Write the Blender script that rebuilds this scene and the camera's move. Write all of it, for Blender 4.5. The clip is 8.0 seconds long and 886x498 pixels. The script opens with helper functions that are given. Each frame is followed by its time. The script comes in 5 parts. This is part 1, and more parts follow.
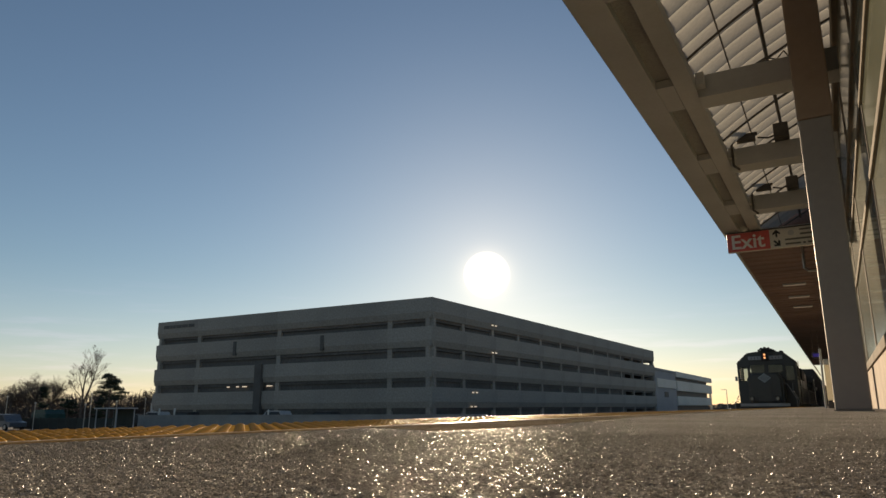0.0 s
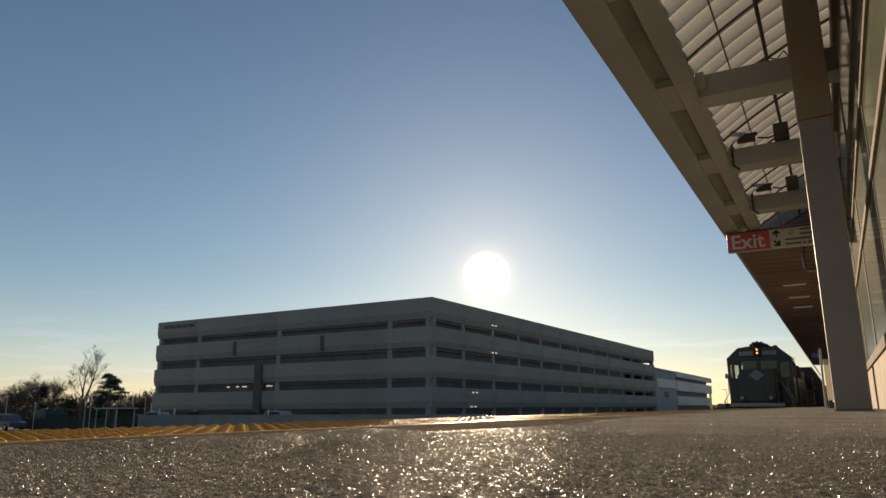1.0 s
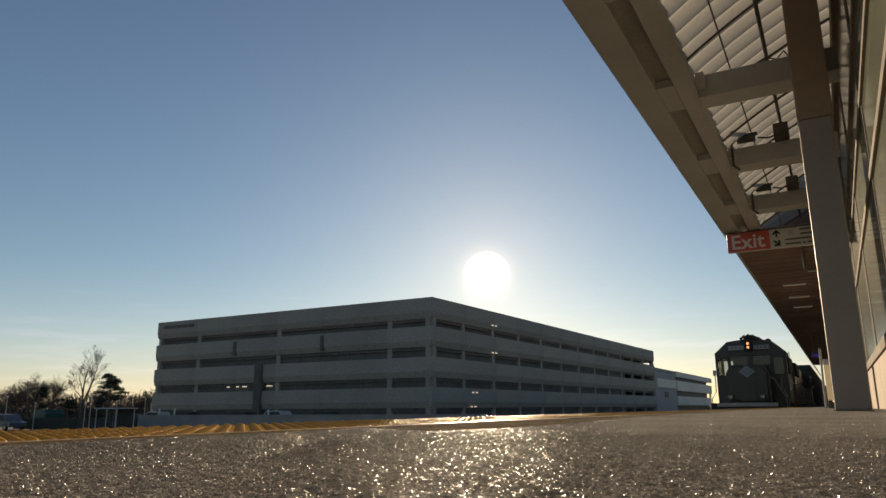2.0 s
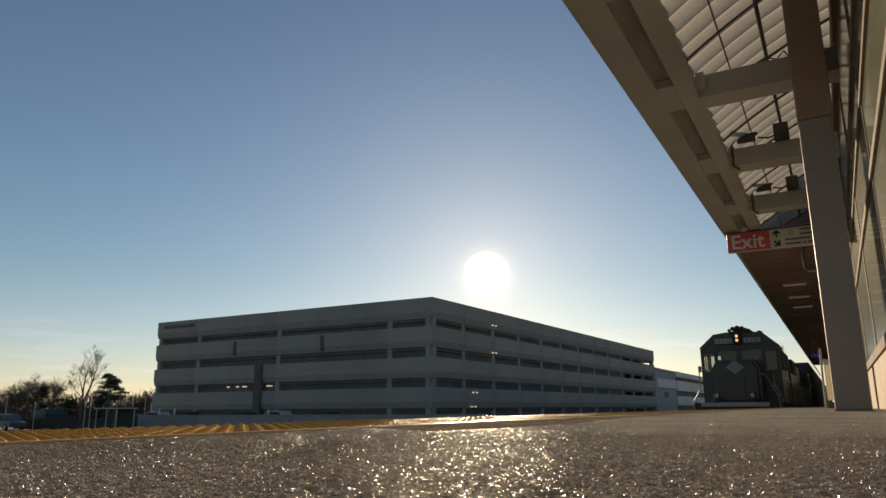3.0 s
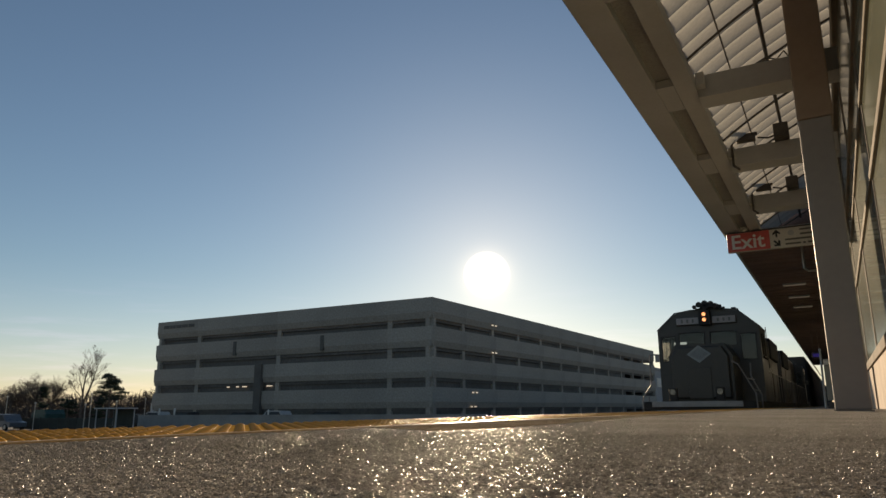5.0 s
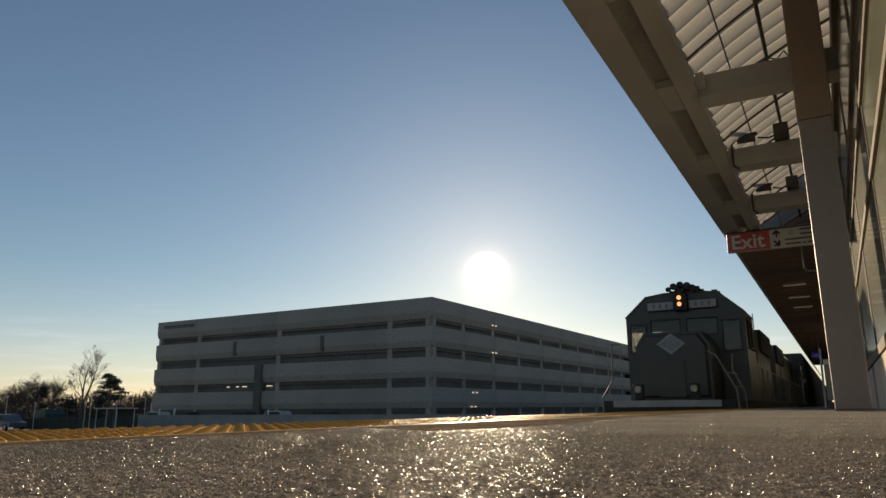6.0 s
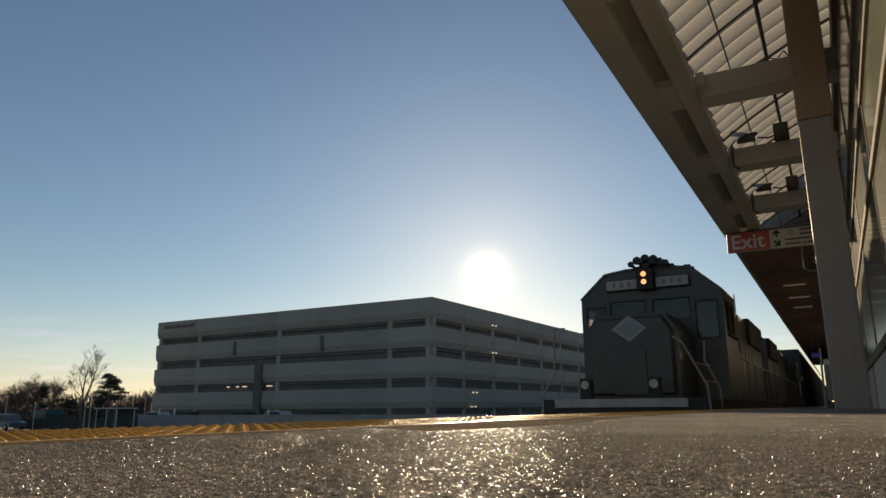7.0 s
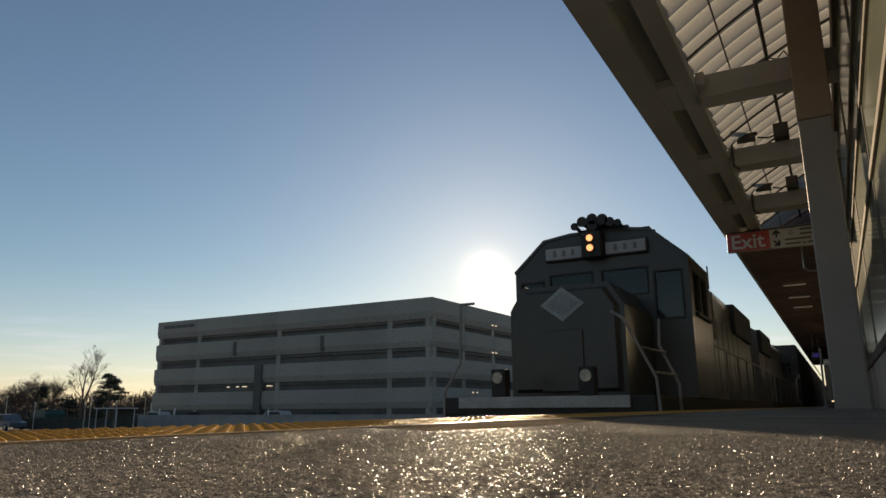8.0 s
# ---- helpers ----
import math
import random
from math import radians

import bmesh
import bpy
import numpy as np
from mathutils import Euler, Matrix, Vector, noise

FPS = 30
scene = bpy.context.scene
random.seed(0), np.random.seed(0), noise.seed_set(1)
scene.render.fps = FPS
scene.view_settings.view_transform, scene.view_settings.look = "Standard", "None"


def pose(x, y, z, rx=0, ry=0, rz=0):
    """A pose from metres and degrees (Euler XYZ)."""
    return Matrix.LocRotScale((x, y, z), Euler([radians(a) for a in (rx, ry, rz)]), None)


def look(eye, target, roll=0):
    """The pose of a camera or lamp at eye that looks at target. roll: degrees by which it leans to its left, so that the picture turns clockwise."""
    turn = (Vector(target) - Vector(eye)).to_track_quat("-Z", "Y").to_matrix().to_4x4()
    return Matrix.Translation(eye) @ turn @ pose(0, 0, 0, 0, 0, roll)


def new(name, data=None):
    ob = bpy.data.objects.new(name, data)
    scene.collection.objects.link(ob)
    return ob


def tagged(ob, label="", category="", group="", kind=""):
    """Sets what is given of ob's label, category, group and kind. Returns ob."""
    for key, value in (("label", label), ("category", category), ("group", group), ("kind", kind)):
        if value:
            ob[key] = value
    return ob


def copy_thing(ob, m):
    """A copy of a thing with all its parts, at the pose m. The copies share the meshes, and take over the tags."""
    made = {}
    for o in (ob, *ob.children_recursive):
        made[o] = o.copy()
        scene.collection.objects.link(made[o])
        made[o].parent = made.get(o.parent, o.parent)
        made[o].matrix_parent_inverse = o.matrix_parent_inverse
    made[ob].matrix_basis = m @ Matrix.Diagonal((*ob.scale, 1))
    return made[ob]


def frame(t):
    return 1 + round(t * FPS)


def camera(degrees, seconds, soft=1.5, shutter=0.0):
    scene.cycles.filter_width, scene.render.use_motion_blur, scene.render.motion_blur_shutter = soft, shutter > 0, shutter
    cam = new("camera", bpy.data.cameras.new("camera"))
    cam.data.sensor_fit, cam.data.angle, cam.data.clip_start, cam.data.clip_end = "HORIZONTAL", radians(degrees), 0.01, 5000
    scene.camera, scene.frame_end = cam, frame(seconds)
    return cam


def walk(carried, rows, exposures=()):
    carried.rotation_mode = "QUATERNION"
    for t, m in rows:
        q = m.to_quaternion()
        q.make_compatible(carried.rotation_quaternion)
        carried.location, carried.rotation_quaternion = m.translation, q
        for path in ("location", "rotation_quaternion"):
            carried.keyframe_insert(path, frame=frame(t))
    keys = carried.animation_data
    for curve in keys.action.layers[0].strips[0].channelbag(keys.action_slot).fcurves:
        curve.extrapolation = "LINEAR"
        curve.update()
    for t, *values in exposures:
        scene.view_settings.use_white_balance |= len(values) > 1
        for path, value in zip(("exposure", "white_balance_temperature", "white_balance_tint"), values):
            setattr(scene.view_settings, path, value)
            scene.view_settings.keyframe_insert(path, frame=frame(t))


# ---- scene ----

# ---------------------------------------------------------------- camera
cam = camera(65.2, 8.0, soft=1.5)
STAND = pose(0, 0, 0.05, 0, 0, 29.16) @ pose(0, 0, 0, 102.97, 0, 0) @ pose(0, 0, 0, 0, 0, -0.4)
walk(cam, [(0.0, STAND), (8.0, STAND)], exposures=((0.0, 0.2, 7480, 14), (4.5, 0.22, 7480, 14), (6.5, 0.27, 7500, 14), (8.0, 0.34, 7540, 14)))

# ---------------------------------------------------------------- world and sun
SUN_AZ, SUN_EL = radians(-25.5), radians(10.8)
SUN_DIR = Vector((math.sin(SUN_AZ) * math.cos(SUN_EL), math.cos(SUN_AZ) * math.cos(SUN_EL), math.sin(SUN_EL)))


def make_world():
    w = bpy.data.worlds.new("evening_sky")
    w.use_nodes = True
    scene.world = w
    nt = w.node_tree
    nt.nodes.clear()
    out = nt.nodes.new("ShaderNodeOutputWorld")
    sky = nt.nodes.new("ShaderNodeTexSky")
    sky.sky_type = "NISHITA"
    sky.sun_disc = False
    sky.sun_elevation, sky.sun_rotation = SUN_EL, SUN_AZ
    sky.air_density, sky.dust_density, sky.ozone_density = 1.0, 0.1, 2.9
    bg = nt.nodes.new("ShaderNodeBackground")
    bg.inputs["Strength"].default_value = 0.083
    nt.links.new(sky.outputs[0], bg.inputs["Color"])
    # the low sun itself and the bright air round it
    tc = nt.nodes.new("ShaderNodeTexCoord")
    dot = nt.nodes.new("ShaderNodeVectorMath")
    dot.operation = "DOT_PRODUCT"
    dot.inputs[1].default_value = SUN_DIR
    nt.links.new(tc.outputs["Generated"], dot.inputs[0])

    def power(exponent, gain):
        m0 = nt.nodes.new("ShaderNodeMath")
        m0.operation = "MAXIMUM"
        m0.inputs[1].default_value = 0.0
        m1 = nt.nodes.new("ShaderNodeMath")
        m1.operation = "POWER"
        m1.inputs[1].default_value = exponent
        m2 = nt.nodes.new("ShaderNodeMath")
        m2.operation = "MULTIPLY"
        m2.inputs[1].default_value = gain
        nt.links.new(dot.outputs["Value"], m0.inputs[0])
        nt.links.new(m0.outputs[0], m1.inputs[0])
        nt.links.new(m1.outputs[0], m2.inputs[0])
        return m2.outputs[0]

    disc = nt.nodes.new("ShaderNodeMapRange")
    disc.interpolation_type = "SMOOTHSTEP"
    disc.inputs["From Min"].default_value = math.cos(radians(2.0))
    disc.inputs["From Max"].default_value = math.cos(radians(1.0))
    disc.inputs["To Max"].default_value = 3.5
    nt.links.new(dot.outputs["Value"], disc.inputs["Value"])
    total = disc.outputs[0]
    for exponent, gain in ((2500, 0.55), (300, 0.1), (60, 0.05)):
        add = nt.nodes.new("ShaderNodeMath")
        nt.links.new(total, add.inputs[0])
        nt.links.new(power(exponent, gain), add.inputs[1])
        total = add.outputs[0]
    glow = nt.nodes.new("ShaderNodeBackground")
    glow.inputs["Color"].default_value = (1.0, 0.84, 0.62, 1)
    nt.links.new(total, glow.inputs["Strength"])
    both = nt.nodes.new("ShaderNodeAddShader")
    nt.links.new(bg.outputs[0], both.inputs[0])
    nt.links.new(glow.outputs[0], both.inputs[1])
    # faint streaks of low cloud over the horizon
    stretch = nt.nodes.new("ShaderNodeMapping")
    stretch.inputs["Scale"].default_value = (3.0, 3.0, 34.0)
    nt.links.new(tc.outputs["Generated"], stretch.inputs["Vector"])
    wisps = nt.nodes.new("ShaderNodeTexNoise")
    wisps.inputs["Scale"].default_value, wisps.inputs["Detail"].default_value, wisps.inputs["Roughness"].default_value = 2.6, 5, 0.55
    nt.links.new(stretch.outputs[0], wisps.inputs["Vector"])
    veil = nt.nodes.new("ShaderNodeMapRange")
    veil.interpolation_type = "SMOOTHSTEP"
    veil.inputs["From Min"].default_value, veil.inputs["From Max"].default_value = 0.5, 0.75
    nt.links.new(wisps.outputs["Fac"], veil.inputs["Value"])
    up = nt.nodes.new("ShaderNodeSeparateXYZ")
    nt.links.new(tc.outputs["Generated"], up.inputs[0])
    low = nt.nodes.new("ShaderNodeMapRange")
    low.interpolation_type = "SMOOTHSTEP"
    low.inputs["From Min"].default_value, low.inputs["From Max"].default_value = 0.2, 0.02
    low.inputs["To Max"].default_value = 0.09
    nt.links.new(up.outputs["Z"], low.inputs["Value"])
    base_haze = nt.nodes.new("ShaderNodeMath")
    base_haze.inputs[1].default_value = 0.8
    nt.links.new(veil.outputs[0], base_haze.inputs[0])
    amount = nt.nodes.new("ShaderNodeMath")
    amount.operation = "MULTIPLY"
    nt.links.new(base_haze.outputs[0], amount.inputs[0])
    nt.links.new(low.outputs[0], amount.inputs[1])
    cloud = nt.nodes.new("ShaderNodeBackground")
    cloud.inputs["Color"].default_value = (1.0, 0.58, 1.1, 1)
    nt.links.new(amount.outputs[0], cloud.inputs["Strength"])
    streaked = nt.nodes.new("ShaderNodeAddShader")
    wide = nt.nodes.new("ShaderNodeBackground")
    wide.inputs["Color"].default_value = (0.86, 0.95, 0.92, 1)
    nt.links.new(power(22, 0.06), wide.inputs["Strength"])
    air = nt.nodes.new("ShaderNodeAddShader")
    nt.links.new(both.outputs[0], air.inputs[0])
    nt.links.new(wide.outputs[0], air.inputs[1])
    nt.links.new(air.outputs[0], streaked.inputs[0])
    nt.links.new(cloud.outputs[0], streaked.inputs[1])
    nt.links.new(streaked.outputs[0], out.inputs["Surface"])


make_world()
sun_data = bpy.data.lights.new("sun", "SUN")
sun_data.energy, sun_data.angle, sun_data.color = 4.8, radians(0.6), (1.0, 0.84, 0.62)
sun = new("sun", sun_data)
sun.matrix_world = look(SUN_DIR * 200, (0, 0, 0))


# ---------------------------------------------------------------- materials
def mat(name, a, b=None, rough=0.7, metal=0.0, scale=3.0, fine=60.0, bump=0.15, depth=0.004, spec=0.5, coords="Object", rough_var=0.12,
        island=0.0, thing=0.0, grit=0.2):
    """Two tones mixed by broad noise, fine grain in value and relief."""
    m = bpy.data.materials.new(name)
    m.use_nodes = True
    nt = m.node_tree
    p = nt.nodes["Principled BSDF"]
    b = b or tuple(v * 0.7 for v in a)
    tc = nt.nodes.new("ShaderNodeTexCoord")
    n1 = nt.nodes.new("ShaderNodeTexNoise")
    n1.inputs["Scale"].default_value, n1.inputs["Detail"].default_value, n1.inputs["Roughness"].default_value = scale, 6, 0.6
    n2 = nt.nodes.new("ShaderNodeTexNoise")
    n2.inputs["Scale"].default_value, n2.inputs["Detail"].default_value = fine, 3
    for n in (n1, n2):
        nt.links.new(tc.outputs[coords], n.inputs["Vector"])
    ramp = nt.nodes.new("ShaderNodeMapRange")
    ramp.inputs["From Min"].default_value, ramp.inputs["From Max"].default_value = 0.32, 0.68
    nt.links.new(n1.outputs["Fac"], ramp.inputs["Value"])
    mix = nt.nodes.new("ShaderNodeMix")
    mix.data_type = "RGBA"
    mix.inputs["A"].default_value, mix.inputs["B"].default_value = (*a, 1), (*b, 1)
    nt.links.new(ramp.outputs[0], mix.inputs["Factor"])
    grain = nt.nodes.new("ShaderNodeMapRange")
    grain.inputs["From Min"].default_value, grain.inputs["From Max"].default_value = 0.25, 0.75
    grain.inputs["To Min"].default_value, grain.inputs["To Max"].default_value = 1 - grit, 1 + grit
    nt.links.new(n2.outputs["Fac"], grain.inputs["Value"])
    value = grain.outputs[0]
    for amount, node, socket in ((island, "ShaderNodeNewGeometry", "Random Per Island"), (thing, "ShaderNodeObjectInfo", "Random")):
        if amount:
            src = nt.nodes.new(node)
            r = nt.nodes.new("ShaderNodeMapRange")
            r.inputs["To Min"].default_value, r.inputs["To Max"].default_value = 1 - amount, 1 + amount
            nt.links.new(src.outputs[socket], r.inputs["Value"])
            mu = nt.nodes.new("ShaderNodeMath")
            mu.operation = "MULTIPLY"
            nt.links.new(value, mu.inputs[0])
            nt.links.new(r.outputs[0], mu.inputs[1])
            value = mu.outputs[0]
    tint = nt.nodes.new("ShaderNodeVectorMath")
    tint.operation = "SCALE"
    nt.links.new(mix.outputs["Result"], tint.inputs[0])
    nt.links.new(value, tint.inputs["Scale"])
    nt.links.new(tint.outputs[0], p.inputs["Base Color"])
    rr = nt.nodes.new("ShaderNodeMapRange")
    rr.inputs["To Min"].default_value, rr.inputs["To Max"].default_value = max(0.02, rough - rough_var), min(1, rough + rough_var)
    nt.links.new(n1.outputs["Fac"], rr.inputs["Value"])
    nt.links.new(rr.outputs[0], p.inputs["Roughness"])
    p.inputs["Metallic"].default_value = metal
    p.inputs["Specular IOR Level"].default_value = spec
    if bump:
        bp = nt.nodes.new("ShaderNodeBump")
        bp.inputs["Strength"].default_value, bp.inputs["Distance"].default_value = bump, depth
        nt.links.new(n2.outputs["Fac"], bp.inputs["Height"])
        nt.links.new(bp.outputs[0], p.inputs["Normal"])
    return m


def glow_mat(name, colour, strength):
    m = bpy.data.materials.new(name)
    m.use_nodes = True
    p = m.node_tree.nodes["Principled BSDF"]
    p.inputs["Base Color"].default_value = (*colour, 1)
    p.inputs["Emission Color"].default_value = (*colour, 1)
    p.inputs["Emission Strength"].default_value = strength
    return m


def clear_glass(name, tone=(0.85, 0.9, 0.88)):
    m = bpy.data.materials.new(name)
    m.use_nodes = True
    nt = m.node_tree
    nt.nodes.clear()
    out = nt.nodes.new("ShaderNodeOutputMaterial")
    tr = nt.nodes.new("ShaderNodeBsdfTransparent")
    tr.inputs[0].default_value = (*tone, 1)
    gl = nt.nodes.new("ShaderNodeBsdfGlossy")
    gl.inputs["Roughness"].default_value = 0.04
    fr = nt.nodes.new("ShaderNodeFresnel")
    fr.inputs["IOR"].default_value = 1.45
    mx = nt.nodes.new("ShaderNodeMixShader")
    nt.links.new(fr.outputs[0], mx.inputs[0])
    nt.links.new(tr.outputs[0], mx.inputs[1])
    nt.links.new(gl.outputs[0], mx.inputs[2])
    nt.links.new(mx.outputs[0], out.inputs["Surface"])
    return m


def sheet_mat(name, colour, through_part):
    """Weathered translucent roofing sheet."""
    m = mat(name, colour, tuple(v * 0.82 for v in colour), rough=0.55, scale=2.0, fine=25, bump=0.1)
    nt = m.node_tree
    p, out = nt.nodes["Principled BSDF"], nt.nodes["Material Output"]
    tl = nt.nodes.new("ShaderNodeBsdfTranslucent")
    tl.inputs[0].default_value = (*colour, 1)
    mx = nt.nodes.new("ShaderNodeMixShader")
    mx.inputs[0].default_value = through_part
    nt.links.new(p.outputs[0], mx.inputs[1])
    nt.links.new(tl.outputs[0], mx.inputs[2])
    nt.links.new(mx.outputs[0], out.inputs["Surface"])
    return m


def grit_mat(name, dark, light, scale, rough, facets=0.075):
    """Gritty topping: every grain its own tone, gloss and relief."""
    m = bpy.data.materials.new(name)
    m.use_nodes = True
    nt = m.node_tree
    p = nt.nodes["Principled BSDF"]
    tc = nt.nodes.new("ShaderNodeTexCoord")
    vo = nt.nodes.new("ShaderNodeTexVoronoi")
    vo.inputs["Scale"].default_value = scale
    broad = nt.nodes.new("ShaderNodeTexNoise")
    broad.inputs["Scale"].default_value, broad.inputs["Detail"].default_value = 1.7, 5
    lump = nt.nodes.new("ShaderNodeTexNoise")
    lump.inputs["Scale"].default_value, lump.inputs["Detail"].default_value = scale * 0.6, 3
    for n in (vo, broad, lump):
        nt.links.new(tc.outputs["Object"], n.inputs["Vector"])
    sep = nt.nodes.new("ShaderNodeSeparateColor")
    nt.links.new(vo.outputs["Color"], sep.inputs[0])
    mix = nt.nodes.new("ShaderNodeMix")
    mix.data_type = "RGBA"
    mix.inputs["A"].default_value, mix.inputs["B"].default_value = (*dark, 1), (*light, 1)
    nt.links.new(sep.outputs[0], mix.inputs["Factor"])
    tone = nt.nodes.new("ShaderNodeMapRange")
    tone.inputs["From Min"].default_value, tone.inputs["From Max"].default_value = 0.3, 0.7
    tone.inputs["To Min"].default_value, tone.inputs["To Max"].default_value = 0.75, 1.2
    nt.links.new(broad.outputs["Fac"], tone.inputs["Value"])
    sc = nt.nodes.new("ShaderNodeVectorMath")
    sc.operation = "SCALE"
    nt.links.new(mix.outputs["Result"], sc.inputs[0])
    nt.links.new(tone.outputs[0], sc.inputs["Scale"])
    nt.links.new(sc.outputs[0], p.inputs["Base Color"])
    shiny = nt.nodes.new("ShaderNodeMapRange")
    shiny.inputs["From Min"].default_value, shiny.inputs["From Max"].default_value = 0.86, 0.95
    nt.links.new(sep.outputs[1], shiny.inputs["Value"])
    for socket, dull, bright in (("Roughness", 0.92, rough), ("Specular IOR Level", 0.0, 0.015)):
        g = nt.nodes.new("ShaderNodeMapRange")
        g.inputs["To Min"].default_value, g.inputs["To Max"].default_value = dull, bright
        nt.links.new(shiny.outputs[0], g.inputs["Value"])
        nt.links.new(g.outputs[0], p.inputs[socket])
    b1 = nt.nodes.new("ShaderNodeBump")
    b1.invert = True
    b1.inputs["Strength"].default_value, b1.inputs["Distance"].default_value = 1.0, 1.3 / scale
    nt.links.new(vo.outputs["Distance"], b1.inputs["Height"])
    b2 = nt.nodes.new("ShaderNodeBump")
    b2.inputs["Strength"].default_value, b2.inputs["Distance"].default_value = 1.0, 1.6 / scale
    nt.links.new(lump.outputs["Fac"], b2.inputs["Height"])
    nt.links.new(b1.outputs[0], b2.inputs["Normal"])
    swell = nt.nodes.new("ShaderNodeTexNoise")
    swell.inputs["Scale"].default_value, swell.inputs["Detail"].default_value = 42, 4
    nt.links.new(tc.outputs["Object"], swell.inputs["Vector"])
    b3 = nt.nodes.new("ShaderNodeBump")
    b3.inputs["Strength"].default_value, b3.inputs["Distance"].default_value = 0.8, 0.004
    nt.links.new(swell.outputs["Fac"], b3.inputs["Height"])
    nt.links.new(b2.outputs[0], b3.inputs["Normal"])
    nt.links.new(b3.outputs[0], p.inputs["Normal"])
    # clear crystal facets, each tilted its own way
    fv = nt.nodes.new("ShaderNodeTexVoronoi")
    fv.inputs["Scale"].default_value = scale * 2.5
    nt.links.new(tc.outputs["Object"], fv.inputs["Vector"])
    tilt = nt.nodes.new("ShaderNodeVectorMath")
    tilt.operation = "SUBTRACT"
    tilt.inputs[1].default_value = (0.5, 0.5, 0.5)
    nt.links.new(fv.outputs["Color"], tilt.inputs[0])
    lean = nt.nodes.new("ShaderNodeVectorMath")
    lean.operation = "MULTIPLY_ADD"
    lean.inputs[1].default_value = (6.5, 6.5, 0.3)
    nt.links.new(tilt.outputs[0], lean.inputs[0])
    nt.links.new(b3.outputs[0], lean.inputs[2])
    unit = nt.nodes.new("ShaderNodeVectorMath")
    unit.operation = "NORMALIZE"
    nt.links.new(lean.outputs[0], unit.inputs[0])
    nt.links.new(unit.outputs[0], p.inputs["Coat Normal"])
    fs = nt.nodes.new("ShaderNodeSeparateColor")
    nt.links.new(fv.outputs["Color"], fs.inputs[0])
    few = nt.nodes.new("ShaderNodeMapRange")
    few.inputs["From Min"].default_value, few.inputs["From Max"].default_value = 0.52, 0.57
    few.inputs["To Max"].default_value = facets
    nt.links.new(fs.outputs[2], few.inputs["Value"])
    nt.links.new(few.outputs[0], p.inputs["Coat Weight"])
    p.inputs["Coat IOR"].default_value = 2.0
    p.inputs["Coat Roughness"].default_value = 0.18
    return m


ASPHALT = grit_mat("platform_topping", (0.185, 0.175, 0.165), (0.4, 0.38, 0.355), 560, 0.4, 0.11)
GRAIN = mat("quartz_grit", (0.31, 0.29, 0.268), (0.21, 0.197, 0.182), rough=0.32, spec=0.42, scale=9, fine=300, bump=0.0, island=0.5)
PALE_SLAB = grit_mat("worn_pale_concrete", (0.15, 0.122, 0.088), (0.27, 0.225, 0.165), 420, 0.85, 0.0)
CONCRETE = mat("concrete", (0.36, 0.34, 0.31), (0.28, 0.27, 0.25), rough=0.85, scale=0.6, fine=40)
BASE_PANEL = mat("cream_base_panel", (0.62, 0.52, 0.42), (0.54, 0.44, 0.35), rough=0.85, spec=0.1, scale=2.2, fine=70, thing=0.06)
YELLOW = mat("yellow_tactile", (0.58, 0.345, 0.1), (0.46, 0.265, 0.07), rough=0.22, spec=0.0012, scale=5, fine=120, bump=0.15, depth=0.0005, thing=0.08, rough_var=0.06)
YELLOW_TILE = mat("yellow_tile_ground", (0.5, 0.29, 0.075), (0.38, 0.215, 0.05), rough=0.95, spec=0.0, scale=5, fine=160, bump=0.6, depth=0.002, thing=0.08)
EDGING = mat("strip_edging", (0.62, 0.47, 0.3), (0.5, 0.37, 0.23), rough=0.35, metal=0.0, spec=0.1, scale=4, fine=90)
BEAM = mat("painted_canopy_steel", (0.54, 0.535, 0.51), (0.47, 0.463, 0.44), rough=0.55, scale=0.8, fine=18, bump=0.015, grit=0.04)
COFFER = mat("coffer_lining", (0.34, 0.33, 0.3), (0.28, 0.27, 0.245), rough=0.7, scale=1.0, fine=40)
COLUMN = mat("painted_column_steel", (0.38, 0.345, 0.32), (0.33, 0.30, 0.28), rough=0.55, scale=0.9, fine=14, bump=0.015, grit=0.035)
SOFFIT = mat("brown_soffit", (0.31, 0.2, 0.17), (0.25, 0.16, 0.135), rough=0.7, scale=0.8, fine=30, island=0.12)
RAFTER = mat("dark_rafter_steel", (0.13, 0.115, 0.1), rough=0.6, scale=3)
SKYLIGHT = sheet_mat("translucent_roof_sheet", (0.43, 0.42, 0.39), 0.4)
NOTICE = sheet_mat("cream_notice_sheet", (0.74, 0.7, 0.6), 0.5)
COLUMN_HEAD = mat("brown_column_head", (0.42, 0.31, 0.23), (0.36, 0.26, 0.19), rough=0.6, scale=0.9, fine=14, bump=0.015, grit=0.05)
BRONZE = mat("bronze_mullion", (0.17, 0.14, 0.11), (0.13, 0.105, 0.085), rough=0.9, spec=0.1, metal=0.0, scale=2, fine=80, bump=0.05)
# lighter copy of the mullion bronze: sun on the rails put into the tone
SUNLIT_BRONZE = mat("sunlit_bronze_rail", (0.25, 0.205, 0.155), (0.19, 0.155, 0.118), rough=0.85, spec=0.12, scale=2, fine=80, bump=0.05)
GREEN_GLASS = mat("green_grey_glazing", (0.27, 0.29, 0.215), (0.21, 0.23, 0.175), rough=0.1, spec=0.4, scale=0.9, fine=5, bump=0.01, thing=0.06, rough_var=0.03, grit=0.06)
FIXTURE = mat("dark_fixture_metal", (0.13, 0.115, 0.1), rough=0.5, metal=0.3, scale=6)
GALV = mat("galvanised_steel", (0.5, 0.49, 0.46), (0.4, 0.39, 0.37), rough=0.4, metal=0.8, scale=5)
